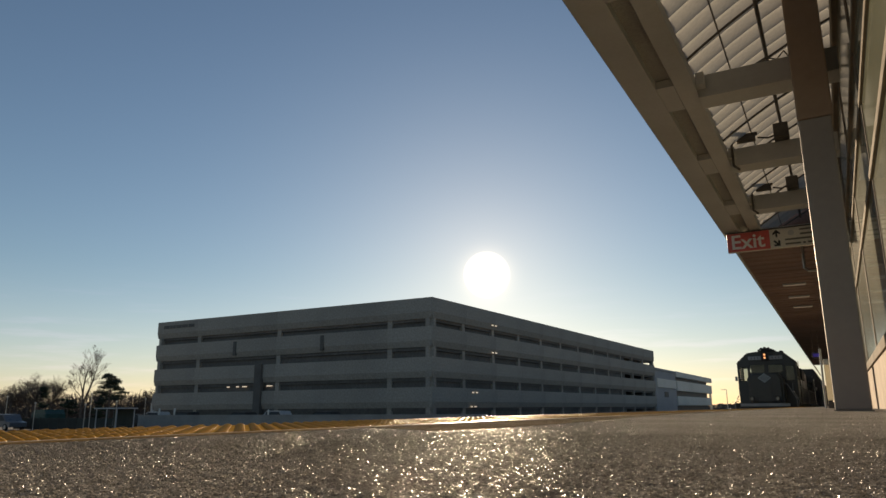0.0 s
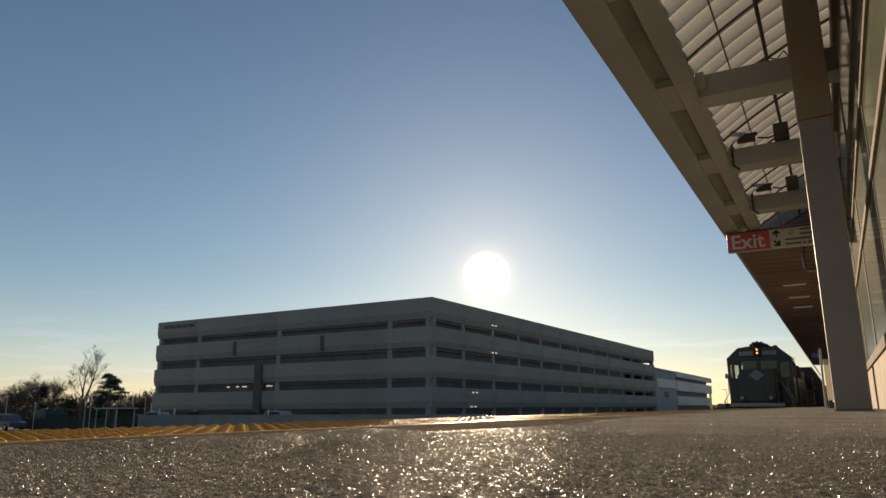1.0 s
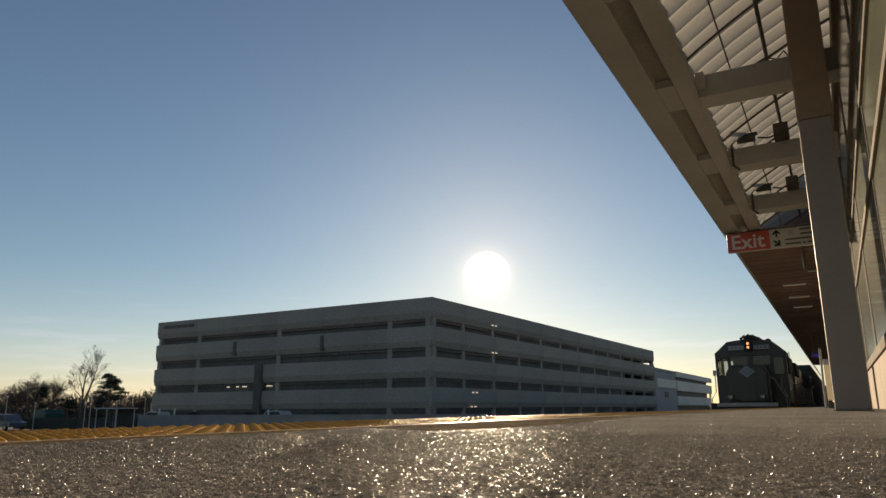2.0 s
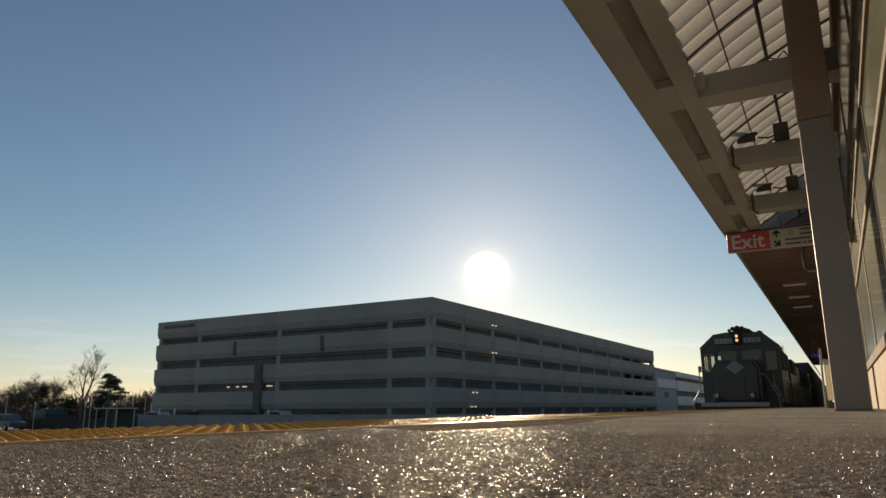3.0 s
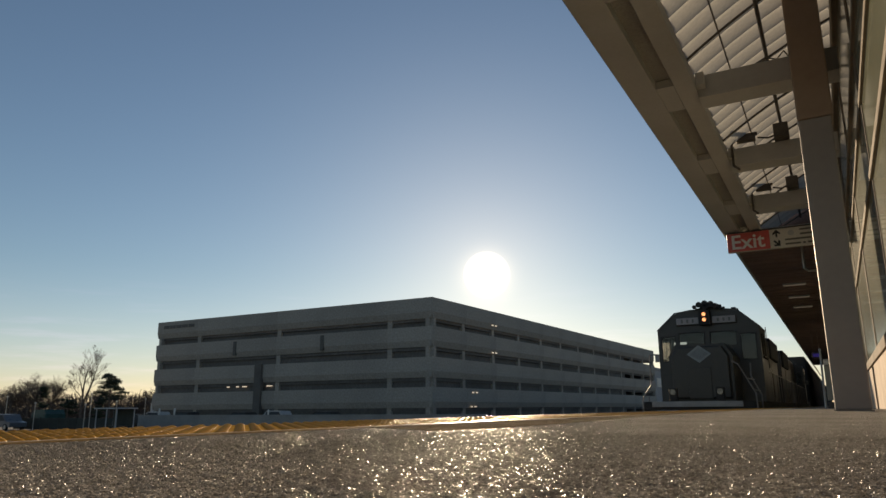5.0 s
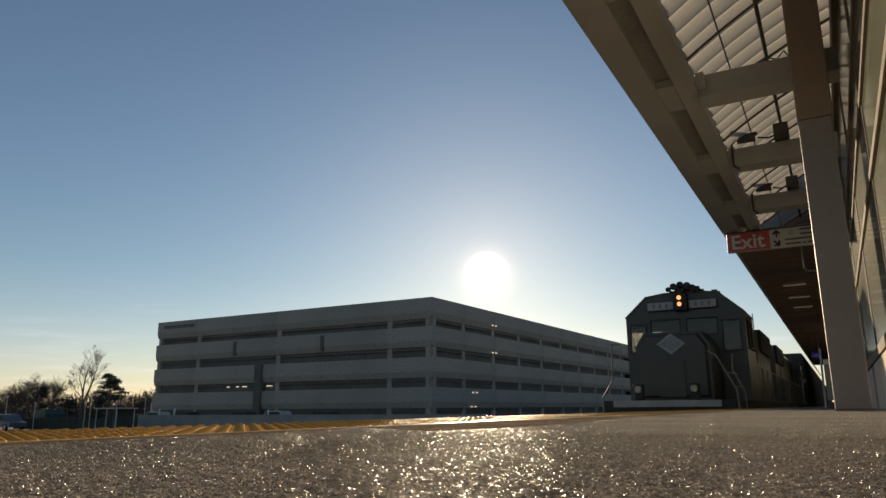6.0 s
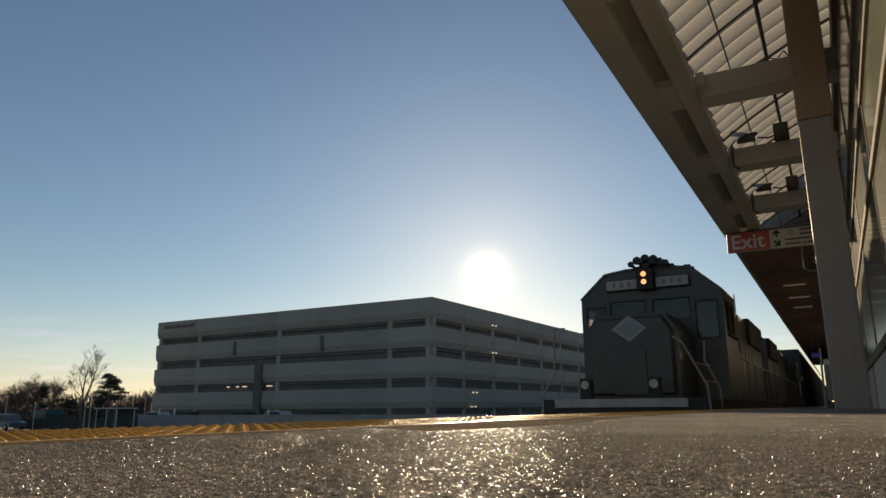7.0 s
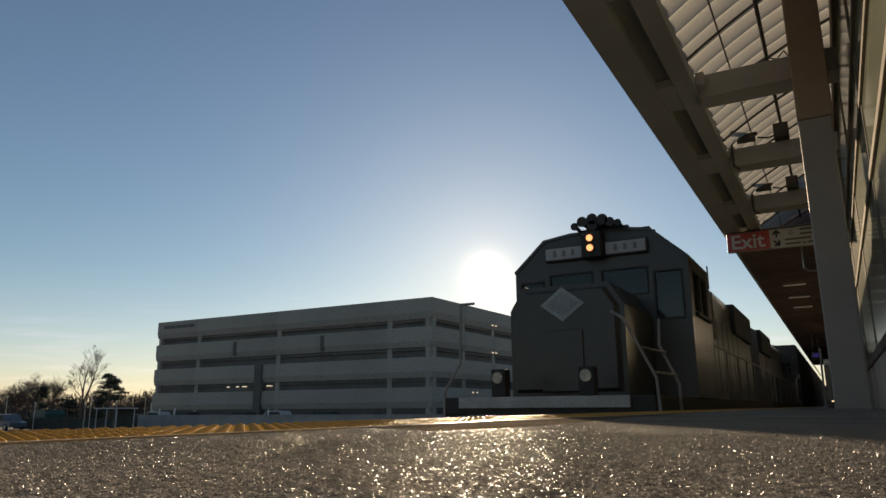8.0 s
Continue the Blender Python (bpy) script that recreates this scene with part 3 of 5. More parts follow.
def make_canopy():
    can = base("canopy", pose(0, 0, 0), "painted steel platform canopy with translucent skylight", "canopy", kind="structure")
    y0, y1 = -6.0, 72.0
    part("edge_girder", boxes((CANOPY_X, -1.458, y0, 17.3, 3.66, 3.92), bevel=0.012), BEAM, can)
    part("edge_fascia", boxes((CANOPY_X, CANOPY_X + 0.06, 17.302, y1, 3.66, 3.92), bevel=0.01), BEAM, can)
    part("inner_girder", boxes((-1.255, -1.045, y0, 17.3, 3.655, 3.8), bevel=0.008), BEAM, can)
    part("coffer_lining", boxes((-1.456, -1.257, y0, 17.3, 3.755, 3.77)), COFFER, can)
    part("gutter", boxes((-1.456, -1.257, y0, 17.3, 3.774, 3.782)), BEAM, can)
    for k in range(-5, 4):
        yb = BAY0 + k * BAY
        part("cross_beam", boxes((-1.043, WALL_X - 0.04, yb - 0.36, yb, 3.6, 3.88), bevel=0.01), BEAM, can)
        part("gusset", boxes((-1.456, -1.257, yb - 0.72, yb + 0.02, 3.657, 3.753), bevel=0.006), BEAM, can)
        part("bracket", boxes((-1.043, -0.95, yb - 0.5, yb - 0.365, 3.7, 3.86), bevel=0.006), BEAM, can)
    bm = bmesh.new()
    pipe(bm, [(-0.42, BAY0 - 0.33, 3.878), (-0.3, BAY0 - 0.3, 3.95), (-0.18, BAY0 - 0.3, 3.9), (-0.1, BAY0 - 0.33, 3.97), (-0.05, BAY0 - 0.3, 3.89), (0.05, BAY0 - 0.3, 3.93)], 0.008, 6)
    part("loose_cable", bm, RAFTER, can, "loose dark cable loop")
    # translucent pans, each its own sheet lapped over the next
    part("flashing", boxes((-1.25, -1.09, y0, 17.3, 3.803, 3.862)), BEAM, can)
    n = 12
    xs = [-1.13 + i * (WALL_X + 1.13) / n for i in range(n + 1)]
    bm = bmesh.new()
    pitch = 0.35
    loops = []
    for dy, dz in ((0.0, 0.012), (0.008, 0.0), (0.03, -0.012), (0.08, -0.026), (0.14, -0.034), (pitch * 0.5, -0.036), (0.22, -0.033), (0.28, -0.022), (0.325, -0.008), (pitch + 0.001, 0.011)):
        loops.append([bm.verts.new((x, dy, vault(x) + dz)) for x in xs])
    for la, lb in zip(loops, loops[1:]):
        for i in range(n):
            bm.faces.new((la[i], la[i + 1], lb[i + 1], lb[i]))
    pan = mesh_of("roof_sheet", bm, SKYLIGHT, True)
    for i in range(66):
        share("roof_sheet", pan, can, pose(0, y0 + i * pitch, 0.05))
    for k in range(-10, 8):
        y = BAY0 - 1.0 + k * BAY / 2
        bm = bmesh.new()
        for a, b in zip(xs, xs[1:]):
            rod(bm, (a, y, vault(a) - 0.02), (b, y, vault(b) - 0.02), 0.016, n=6)
        part("rafter", bm, RAFTER, can)
    for x, r in ((-0.69, 0.009), (-0.3, 0.022)):
        bm = bmesh.new()
        rod(bm, (x, y0, vault(x) - 0.05), (x, 17.2, vault(x) - 0.05), r)
        part("conduit", bm, RAFTER, can)
    # boarded soffit beyond the skylight
    part("bulkhead", boxes((CANOPY_X + 0.063, WALL_X - 0.045, 17.31, 17.37, 3.68, 4.15), (-1.468, WALL_X - 0.045, 17.31, 17.37, 4.151, 5.4)), SOFFIT, can)
    bm = bmesh.new()
    y, k = 17.375, 0
    while y < y1:
        box(bm, CANOPY_X + 0.063, WALL_X - 0.045, y, y + 0.29, 3.67 + 0.012 * (k % 2), 3.75)
        y, k = y + 0.3, k + 1
    tagged(part("soffit_boards", bm, SOFFIT, can, "brown boarded soffit"), kind="stuff")
    part("roof_deck", boxes((CANOPY_X + 0.02, 1.2, 17.4, y1, 4.16, 4.26)), CONCRETE, can)
    bm = bmesh.new()
    prism(bm, [(-1.8, 3.72), (-1.58, 3.52), (-1.57, 3.53), (-1.79, 3.735)], 1, y1 + 0.002, 97)
    part("far_edge_sheet", bm, NOTICE, can, "pale sunlit far canopy edge")


def make_soffit_lamps():
    lamp = base("soffit_lamp", pose(-0.8, 23.2, 3.67), "pale long soffit lamp under the canopy", "lamp", "soffit lamps")
    part("housing", boxes((-0.32, 0.32, -0.1, 0.1, -0.05, 0.0), bevel=0.01), PALE_PAINT, lamp)
    part("diffuser", boxes((-0.3, 0.3, -0.08, 0.08, -0.065, -0.051), bevel=0.005), TUBE, lamp)
    for k in range(1, 3):
        copy_thing(lamp, pose(-0.8, 23.2 + k * BAY, 3.67))


def make_beam_fixtures():
    yb = BAY0 + BAY - 0.37
    for k in range(2):
        y = yb + k * BAY
        jb = base("junction_box", pose(-0.3, y - 0.08, 3.885), "dark square junction box on a canopy beam", "electrical box", "beam boxes")
        part("body", boxes((-0.1, 0.1, -0.08, 0.2, 0.0, 0.22), bevel=0.01), FIXTURE, jb)
        part("cover", boxes((-0.085, 0.085, -0.092, -0.082, 0.02, 0.2), bevel=0.003), FIXTURE, jb)
        fl = base("strip_light", pose(-0.78, y - 0.1, 3.885), "dark strip light with conduit on a canopy beam", "lamp", "beam lights")
        part("housing", boxes((-0.13, 0.13, -0.06, 0.06, 0.03, 0.11), bevel=0.015), FIXTURE, fl)
        part("arm", boxes((-0.4, 0.16, -0.03, 0.03, 0.112, 0.155), bevel=0.008), FIXTURE, fl)
        bm = bmesh.new()
        pipe(bm, [(0.16, -0.02, 0.06), (0.3, -0.04, 0.02), (0.42, -0.03, 0.05)], 0.014)
        part("cable", bm, FIXTURE, fl)
        bm = bmesh.new()
        pipe(bm, [(-0.17, -0.06, 0.06), (-0.2, -0.06, 0.0), (-0.2, -0.06, -0.33), (-0.12, -0.03, -0.4)], 0.018)
        part("drop_pipe", bm, FIXTURE, fl)


def text_mesh(name, words, size, material, parent, m):
    cu = bpy.data.curves.new(name, "FONT")
    cu.body, cu.size, cu.extrude, cu.offset = words, size, 0.002, 0.007
    cu.align_x, cu.align_y = "CENTER", "CENTER"
    tmp = new("lettering", cu)
    me = bpy.data.meshes.new_from_object(tmp.evaluated_get(bpy.context.evaluated_depsgraph_get()))
    bpy.data.objects.remove(tmp)
    me.materials.clear()
    me.materials.append(material)
    co = [v.co for v in me.vertices]
    mid = Vector(((min(c.x for c in co) + max(c.x for c in co)) / 2, (min(c.y for c in co) + max(c.y for c in co)) / 2, 0))
    me.transform(Matrix.Translation(-mid))
    ob = new(name, me)
    ob.parent = parent
    ob.matrix_basis = m
    return ob


def make_exit_sign():
    y = 15.4
    s = base("exit_sign", pose(0.04, y, 3.405), "hanging red and cream exit sign below the canopy", "sign")
    part("panel", boxes((-1.74, 0.38, 0.0, 0.1, -0.2, 0.2), bevel=0.008), SIGN_CREAM, s)
    part("red_field", boxes((-1.735, -0.92, -0.006, -0.001, -0.195, 0.195)), SIGN_RED, s, "faded red exit field")
    part("frame", boxes((-1.76, 0.4, -0.012, 0.112, 0.2, 0.225), bevel=0.004), FIXTURE, s)
    t = text_mesh("lettering", "Exit", 0.42, SIGN_WHITE, s, pose(-1.33, -0.009, 0.005, 90))
    t.scale = (1.0, 1, 1)
    for name, turn, z in (("arrow", 0, 0.1), ("arrow", 135, -0.1)):
        bm = bmesh.new()
        prism(bm, [(-0.018, -0.075), (0.018, -0.075), (0.018, 0.01), (0.07, -0.03), (0.07, 0.015), (0.0, 0.085), (-0.07, 0.015), (-0.07, -0.03), (-0.018, 0.01)], 1, -0.003, 0.0)
        ob = part(name, bm, SIGN_BLACK, s)
        ob.matrix_basis = pose(-0.79, -0.002, z, 0, turn)
    for k, words in enumerate((((-0.36, -0.06), (-0.02, 0.3)), ((-0.36, -0.12),), ((-0.64, -0.16), (-0.11, 0.3)), ((-0.64, -0.36), (-0.32, -0.27), (-0.23, 0.2)))):
        z = 0.14 - k * 0.092
        for x0, x1 in words:
            part("text_bar", boxes((x0, x1, -0.005, -0.001, z - 0.018, z + 0.018)), TEXT_GREY, s)
    bm = bmesh.new()
    bmesh.ops.create_cone(bm, cap_ends=True, segments=16, radius1=0.06, radius2=0.06, depth=0.004, matrix=pose(-0.52, -0.003, 0.09, 90))
    part("pictogram", bm, BEAM, s)
    for x in (-1.3, 0.0):
        bm = bmesh.new()
        rod(bm, (x, 0.05, 0.235), (x, 0.05, 0.5), 0.014)
        part("hanger", bm, FIXTURE, s)
    bm = bmesh.new()
    pipe(bm, [(-0.36, 0.3, 0.5), (-0.36, 0.3, -0.42), (-0.28, 0.3, -0.5), (0.1, 0.3, -0.5)], 0.03)
    cn = tagged(part("hanging_conduit", bm, GALV), "bent galvanised conduit hanging under the canopy", "conduit")
    cn.location = (0, y + 2.1, 3.585)


def make_platform_post():
    p = base("guard_post", pose(-0.27, 17.0, 0), "pale guard post with a cream notice panel on the platform", "post")
    bm = bmesh.new()
    rod(bm, (0, 0, 0.0), (0.015, 0, 1.2), 0.022, n=12)
    bmesh.ops.create_icosphere(bm, subdivisions=2, radius=0.032, matrix=Matrix.Translation((0.015, 0, 1.215)))
    part("pole", bm, PALE_PAINT, p)
    part("notice_panel", boxes((0.05, 0.45, -0.012, 0.012, 0.16, 0.9), bevel=0.004), NOTICE, p, "sunlit cream notice sheet")
    part("foot", boxes((0.05, 0.45, -0.05, 0.05, 0.0, 0.13), bevel=0.01), FIXTURE, p)
    part("panel_head", boxes((0.05, 0.45, -0.03, 0.03, 0.905, 1.02), bevel=0.008), GALV, p)
    d = base("display_board", pose(-0.73, 38.0, 0.22), "small blue glowing display hung under the canopy", "display")
    part("case", boxes((-0.2, 0.2, 0.0, 0.1, 2.05, 2.35), bevel=0.01), FIXTURE, d)
    part("screen", boxes((-0.15, 0.15, -0.005, -0.001, 2.12, 2.28)), BLUE_LED, d)
    bm = bmesh.new()
    rod(bm, (-0.12, 0.05, 2.35), (-0.12, 0.05, 3.45), 0.006)
    rod(bm, (0.12, 0.05, 2.35), (0.12, 0.05, 3.45), 0.006)
    part("hangers", bm, FIXTURE, d)


# ---------------------------------------------------------------- buildings
LEVELS = ((9.62, 11.85), (6.55, 8.72), (3.3, 5.45), (0.12, 2.28))


def make_garage():
    g = base("parking_garage", pose(0, 0, 0), "grey precast concrete parking garage of four decks across the tracks", "parking garage")
    a, b, c = Vector((-80.9, 64.2, 0)), Vector((-37.2, 64.2, 0)), Vector((-34.0, 154.0, 0))
    d = Vector((-78.0, 157.0, 0))
    inner = []
    for p, sx, sy in ((a, 1, 1), (b, -1, 1), (c, -1, -1), (d, 1, -1)):
        inner.append((p.x + sx * 0.45, p.y + sy * 0.45))
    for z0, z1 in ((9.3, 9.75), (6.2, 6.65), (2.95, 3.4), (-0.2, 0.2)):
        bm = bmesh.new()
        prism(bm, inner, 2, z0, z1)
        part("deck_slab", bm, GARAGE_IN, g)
    # added solid fill behind the openings, its dark tone standing in for shaded decks
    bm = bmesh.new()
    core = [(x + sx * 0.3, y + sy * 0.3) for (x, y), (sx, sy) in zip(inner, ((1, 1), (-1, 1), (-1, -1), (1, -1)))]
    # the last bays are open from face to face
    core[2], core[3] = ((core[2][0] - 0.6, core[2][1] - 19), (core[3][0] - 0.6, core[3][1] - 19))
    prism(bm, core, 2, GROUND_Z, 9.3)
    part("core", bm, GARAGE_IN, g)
    # spandrel panels: face leans in below, one panel to a bay
    for p, q, cuts in ((a, b, (0, 7.83, 21.73, 37.97, 43.7)), (b, c, 12), (c, d, 6), (d, a, 12)):
        along = (q - p).normalized()
        out = Vector((along.y, -along.x, 0))
        length = (q - p).length
        if isinstance(cuts, int):
            cuts = [length * k / cuts for k in range(cuts + 1)]
        turn = Matrix((( along.x, out.x, 0, 0), (along.y, out.y, 0, 0), (0, 0, 1, 0), (0, 0, 0, 1)))
        for z0, z1 in LEVELS:
            h = z1 - z0
            for u0, u1 in zip(cuts, cuts[1:]):
                bm = bmesh.new()
                prism(bm, [(-0.35, 0), (-0.38, h), (0.0, h), (0.0, h * 0.3), (-0.25, 0)], 0, 0.008, u1 - u0 - 0.008)
                share("spandrel_panel", mesh_of("spandrel_panel", bm, GARAGE), g, Matrix.Translation(p + along * u0 + Vector((0, 0, z0))) @ turn)
        for u in cuts:
            for z0, z1 in ((8.72, 9.62), (5.45, 6.55), (2.28, 3.3), (GROUND_Z, 0.12)):
                bm = bmesh.new()
                v = min(max(u, 0.35), length - 0.35)
                box(bm, v - 0.3, v + 0.3, -0.9, -0.42, z0 - 0.02, z1 + 0.02, m=Matrix.Translation(p) @ turn)
                part("pier", bm, GARAGE, g)
    # stair shaft and the two slots in the south face: dark boxes imitate their shade
    part("stair_shaft", boxes((-62.3, -61.2, 63.9, 64.5, GROUND_Z, 5.5), bevel=0.02), GARAGE_DARK, g, "dark strip standing in for the shaded stair shaft")
    for x in (-66.1, -52.1):
        part("slot", boxes((x - 0.22, x + 0.22, 64.08, 64.4, 6.75, 8.5)), GARAGE_DARK, g, "dark narrow box standing in for a shaded slot")
    for k in range(5):
        part("sign_bar", boxes((-79.6 + k * 1.2, -78.6 + k * 1.2, 64.12, 64.199, 10.9, 11.3)), GARAGE_IN, g, "dim raised lettering bars")
    # bars glowing like daylight through lower-deck gaps; stair landing lamps on the east face
    for x, w in ((-67.4, 0.2), (-65.8, 0.2), (-64.6, 0.35), (-60.5, 0.42)):
        part("garage_light", boxes((x - w, x + w, 64.68, 64.8, 2.82, 2.96)), GARAGE_GLOW, g, "glowing bar for daylight through a deck gap")
    for y, z in ((78.3, 10.1), (79.2, 10.1), (78.2, 6.72), (79.1, 6.72), (73.0, 1.84), (73.9, 1.84), (72.6, 0.24), (73.5, 0.24)):
        x = b.x + (y - b.y) * (c.x - b.x) / (c.y - b.y)
        part("garage_light", boxes((x - 0.02, x + 0.06, y - 0.2, y + 0.2, z - 0.06, z + 0.06)), GARAGE_GLOW, g, "lit landing lamp")


def make_far_buildings():
    o = base("annex_block", pose(0, 0, 0), "blue grey low clad block beside the garage", "building")
    part("wall", boxes((-58, -34.2, 154.6, 176.5, GROUND_Z, 7.9), bevel=0.05), BLOCK, o)
    part("parapet", boxes((-58.2, -34.0, 154.5, 176.6, 7.9, 8.4), bevel=0.04), BLOCK, o)
    part("band", boxes((-50, -34.0, 156, 176, 4.3, 6.2), bevel=0.05), OFFICE, o, "pale wall band")
    part("window", boxes((-40, -34.12, 163, 167, 2.2, 3.4)), OFFICE_GLASS, o)
    for y in (157, 166):
        part("roof_unit", boxes((-42, -38, y, y + 5, 8.4, 9.2), bevel=0.1), BLOCK, o)
    w = base("office_building", pose(0, 0, 0), "white low office building with dark window bands", "building")
    part("core", boxes((-60, -34.9, 177, 226, GROUND_Z, 7.6)), OFFICE_GLASS, w)
    for z0, z1, far in ((7.2, 8.5, 231), (3.9, 6.3, 230), (0.4, 2.6, 226)):
        for i in range(7):
            ya = 177 + i * (far - 177) / 7
            part("wall_panel", boxes((-61, -34.0, ya + 0.04, ya + (far - 177) / 7 - 0.04, z0, z1), bevel=0.03), OFFICE, w)
    part("post", boxes((-34.8, -34.2, 229, 229.6, GROUND_Z, 3.9)), OFFICE, w)
    lp = base("yard_lamp", pose(-34, 262, GROUND_Z), "thin grey yard lamp beyond the office", "street lamp")
    bm = bmesh.new()
    rod(bm, (0, 0, 0), (0, 0, 7.6), 0.14, 0.1)
    part("pole", bm, GALV, lp)
    part("arm", boxes((-1.7, 0, -0.1, 0.1, 7.5, 7.65)), GALV, lp)
    fw = ([], [])
    rng = random.Random(8)
    for i in range(5000):
        x, y = rng.uniform(-140, 40), rng.uniform(420, 520)
        z = GROUND_Z + rng.uniform(0, 1) ** 0.7 * (3.5 + 2.0 * math.sin(x * 0.11) + math.sin(x * 0.37))
        tuft(fw, (x, y, z), rng.uniform(0.4, 1.1), rng)
    tagged(soup_part("far_woods", fw, SCRUB), "hazy brown winter woods at the horizon", "woods", kind="stuff")


# ---------------------------------------------------------------- trees
def tube(soup, a, b, r0, r1, n=5):
    """Add an open tapered tube to a (verts, faces) pair."""
    verts, faces = soup
    a, b = Vector(a), Vector(b)
    d = (b - a).normalized()
    u = d.orthogonal().normalized()
    w = d.cross(u)
    k = len(verts)
    for c, r in ((a, r0), (b, r1)):
        for i in range(n):
            t = i * math.tau / n
            verts.append(tuple(c + (u * math.cos(t) + w * math.sin(t)) * r))
    faces += [(k + i, k + (i + 1) % n, k + n + (i + 1) % n, k + n + i) for i in range(n)]


def tuft(soup, c, s, rng, flat=0.6):
    """Add a small uneven clump of five faces."""
    verts, faces = soup
    k = len(verts)
    for i in range(4):
        t = i * math.tau / 4 + rng.uniform(-0.5, 0.5)
        verts.append((c[0] + s * math.cos(t) * rng.uniform(0.6, 1.2), c[1] + s * math.sin(t) * rng.uniform(0.6, 1.2), c[2] + s * flat * rng.uniform(-0.6, 0.3)))
    verts.append((c[0] + s * rng.uniform(-0.4, 0.4), c[1] + s * rng.uniform(-0.4, 0.4), c[2] + s * flat * rng.uniform(0.6, 1.3)))
    faces += [(k + i, k + (i + 1) % 4, k + 4) for i in range(4)]
    faces.append((k + 3, k + 2, k + 1, k))


def soup_part(name, soup, material, parent=None):
    me = bpy.data.meshes.new(name)
    me.from_pydata(soup[0], [], soup[1])
    me.materials.append(material)
    ob = new(name, me)
    ob.parent = parent
    return ob


def limb_tree(bm, start, way, length, r, level, rng, spread=0.6, thin=0.62):
    p, d = Vector(start), Vector(way).normalized()
    steps = 4 if level > 1 else 3
    for i in range(steps):
        q = p + d * (length / steps)
        r1 = r * (1 - 0.5 * (i + 1) / steps)
        tube(bm, p, q, max(r * (1 - 0.5 * i / steps), 0.017), max(r1, 0.013), 6 if level > 2 else 3)
        if level > 0 and (i > 0 or level < 4):
            for _ in range(2 if level > 1 else 3):
                side = Vector((rng.uniform(-1, 1), rng.uniform(-1, 1), rng.uniform(-0.25, 0.6))).normalized()
                limb_tree(bm, q, d * (1 - spread * 0.6) + side * spread, length * thin * rng.uniform(0.75, 1.1), r1 * 0.6, level - 1, rng, spread, thin)
        d = (d + Vector((rng.uniform(-0.16, 0.16), rng.uniform(-0.16, 0.16), rng.uniform(0, 0.12)))).normalized()
        p = q


def fan_limb(soup, start, way, length, r, level, rng):
    """A limb that curves upwards and forks at every length, down to fine twigs."""
    p, d = Vector(start), Vector(way).normalized()
    steps = 5
    for i in range(steps):
        q = p + d * (length / steps)
        r0, r1 = r * (1 - 0.8 * i / steps), r * (1 - 0.8 * (i + 1) / steps)
        tube(soup, p, q, max(r0, 0.016), max(r1, 0.012), 6 if level > 2 else 3)
        if level and i > 0:
            for _ in range(2):
                turn = rng.uniform(0, math.tau)
                side = d.orthogonal().normalized()
                side.rotate(Matrix.Rotation(turn, 3, d))
                lean = rng.uniform(0.55, 0.95)
                fan_limb(soup, q, d + side * lean + Vector((0, 0, 0.15)), length * rng.uniform(0.32, 0.5) * (1.1 - 0.08 * i), r1 * 0.55, level - 1, rng)
        d = (d + Vector((rng.uniform(-0.13, 0.13), rng.uniform(-0.13, 0.13), rng.uniform(0.02, 0.14)))).normalized()
        p = q


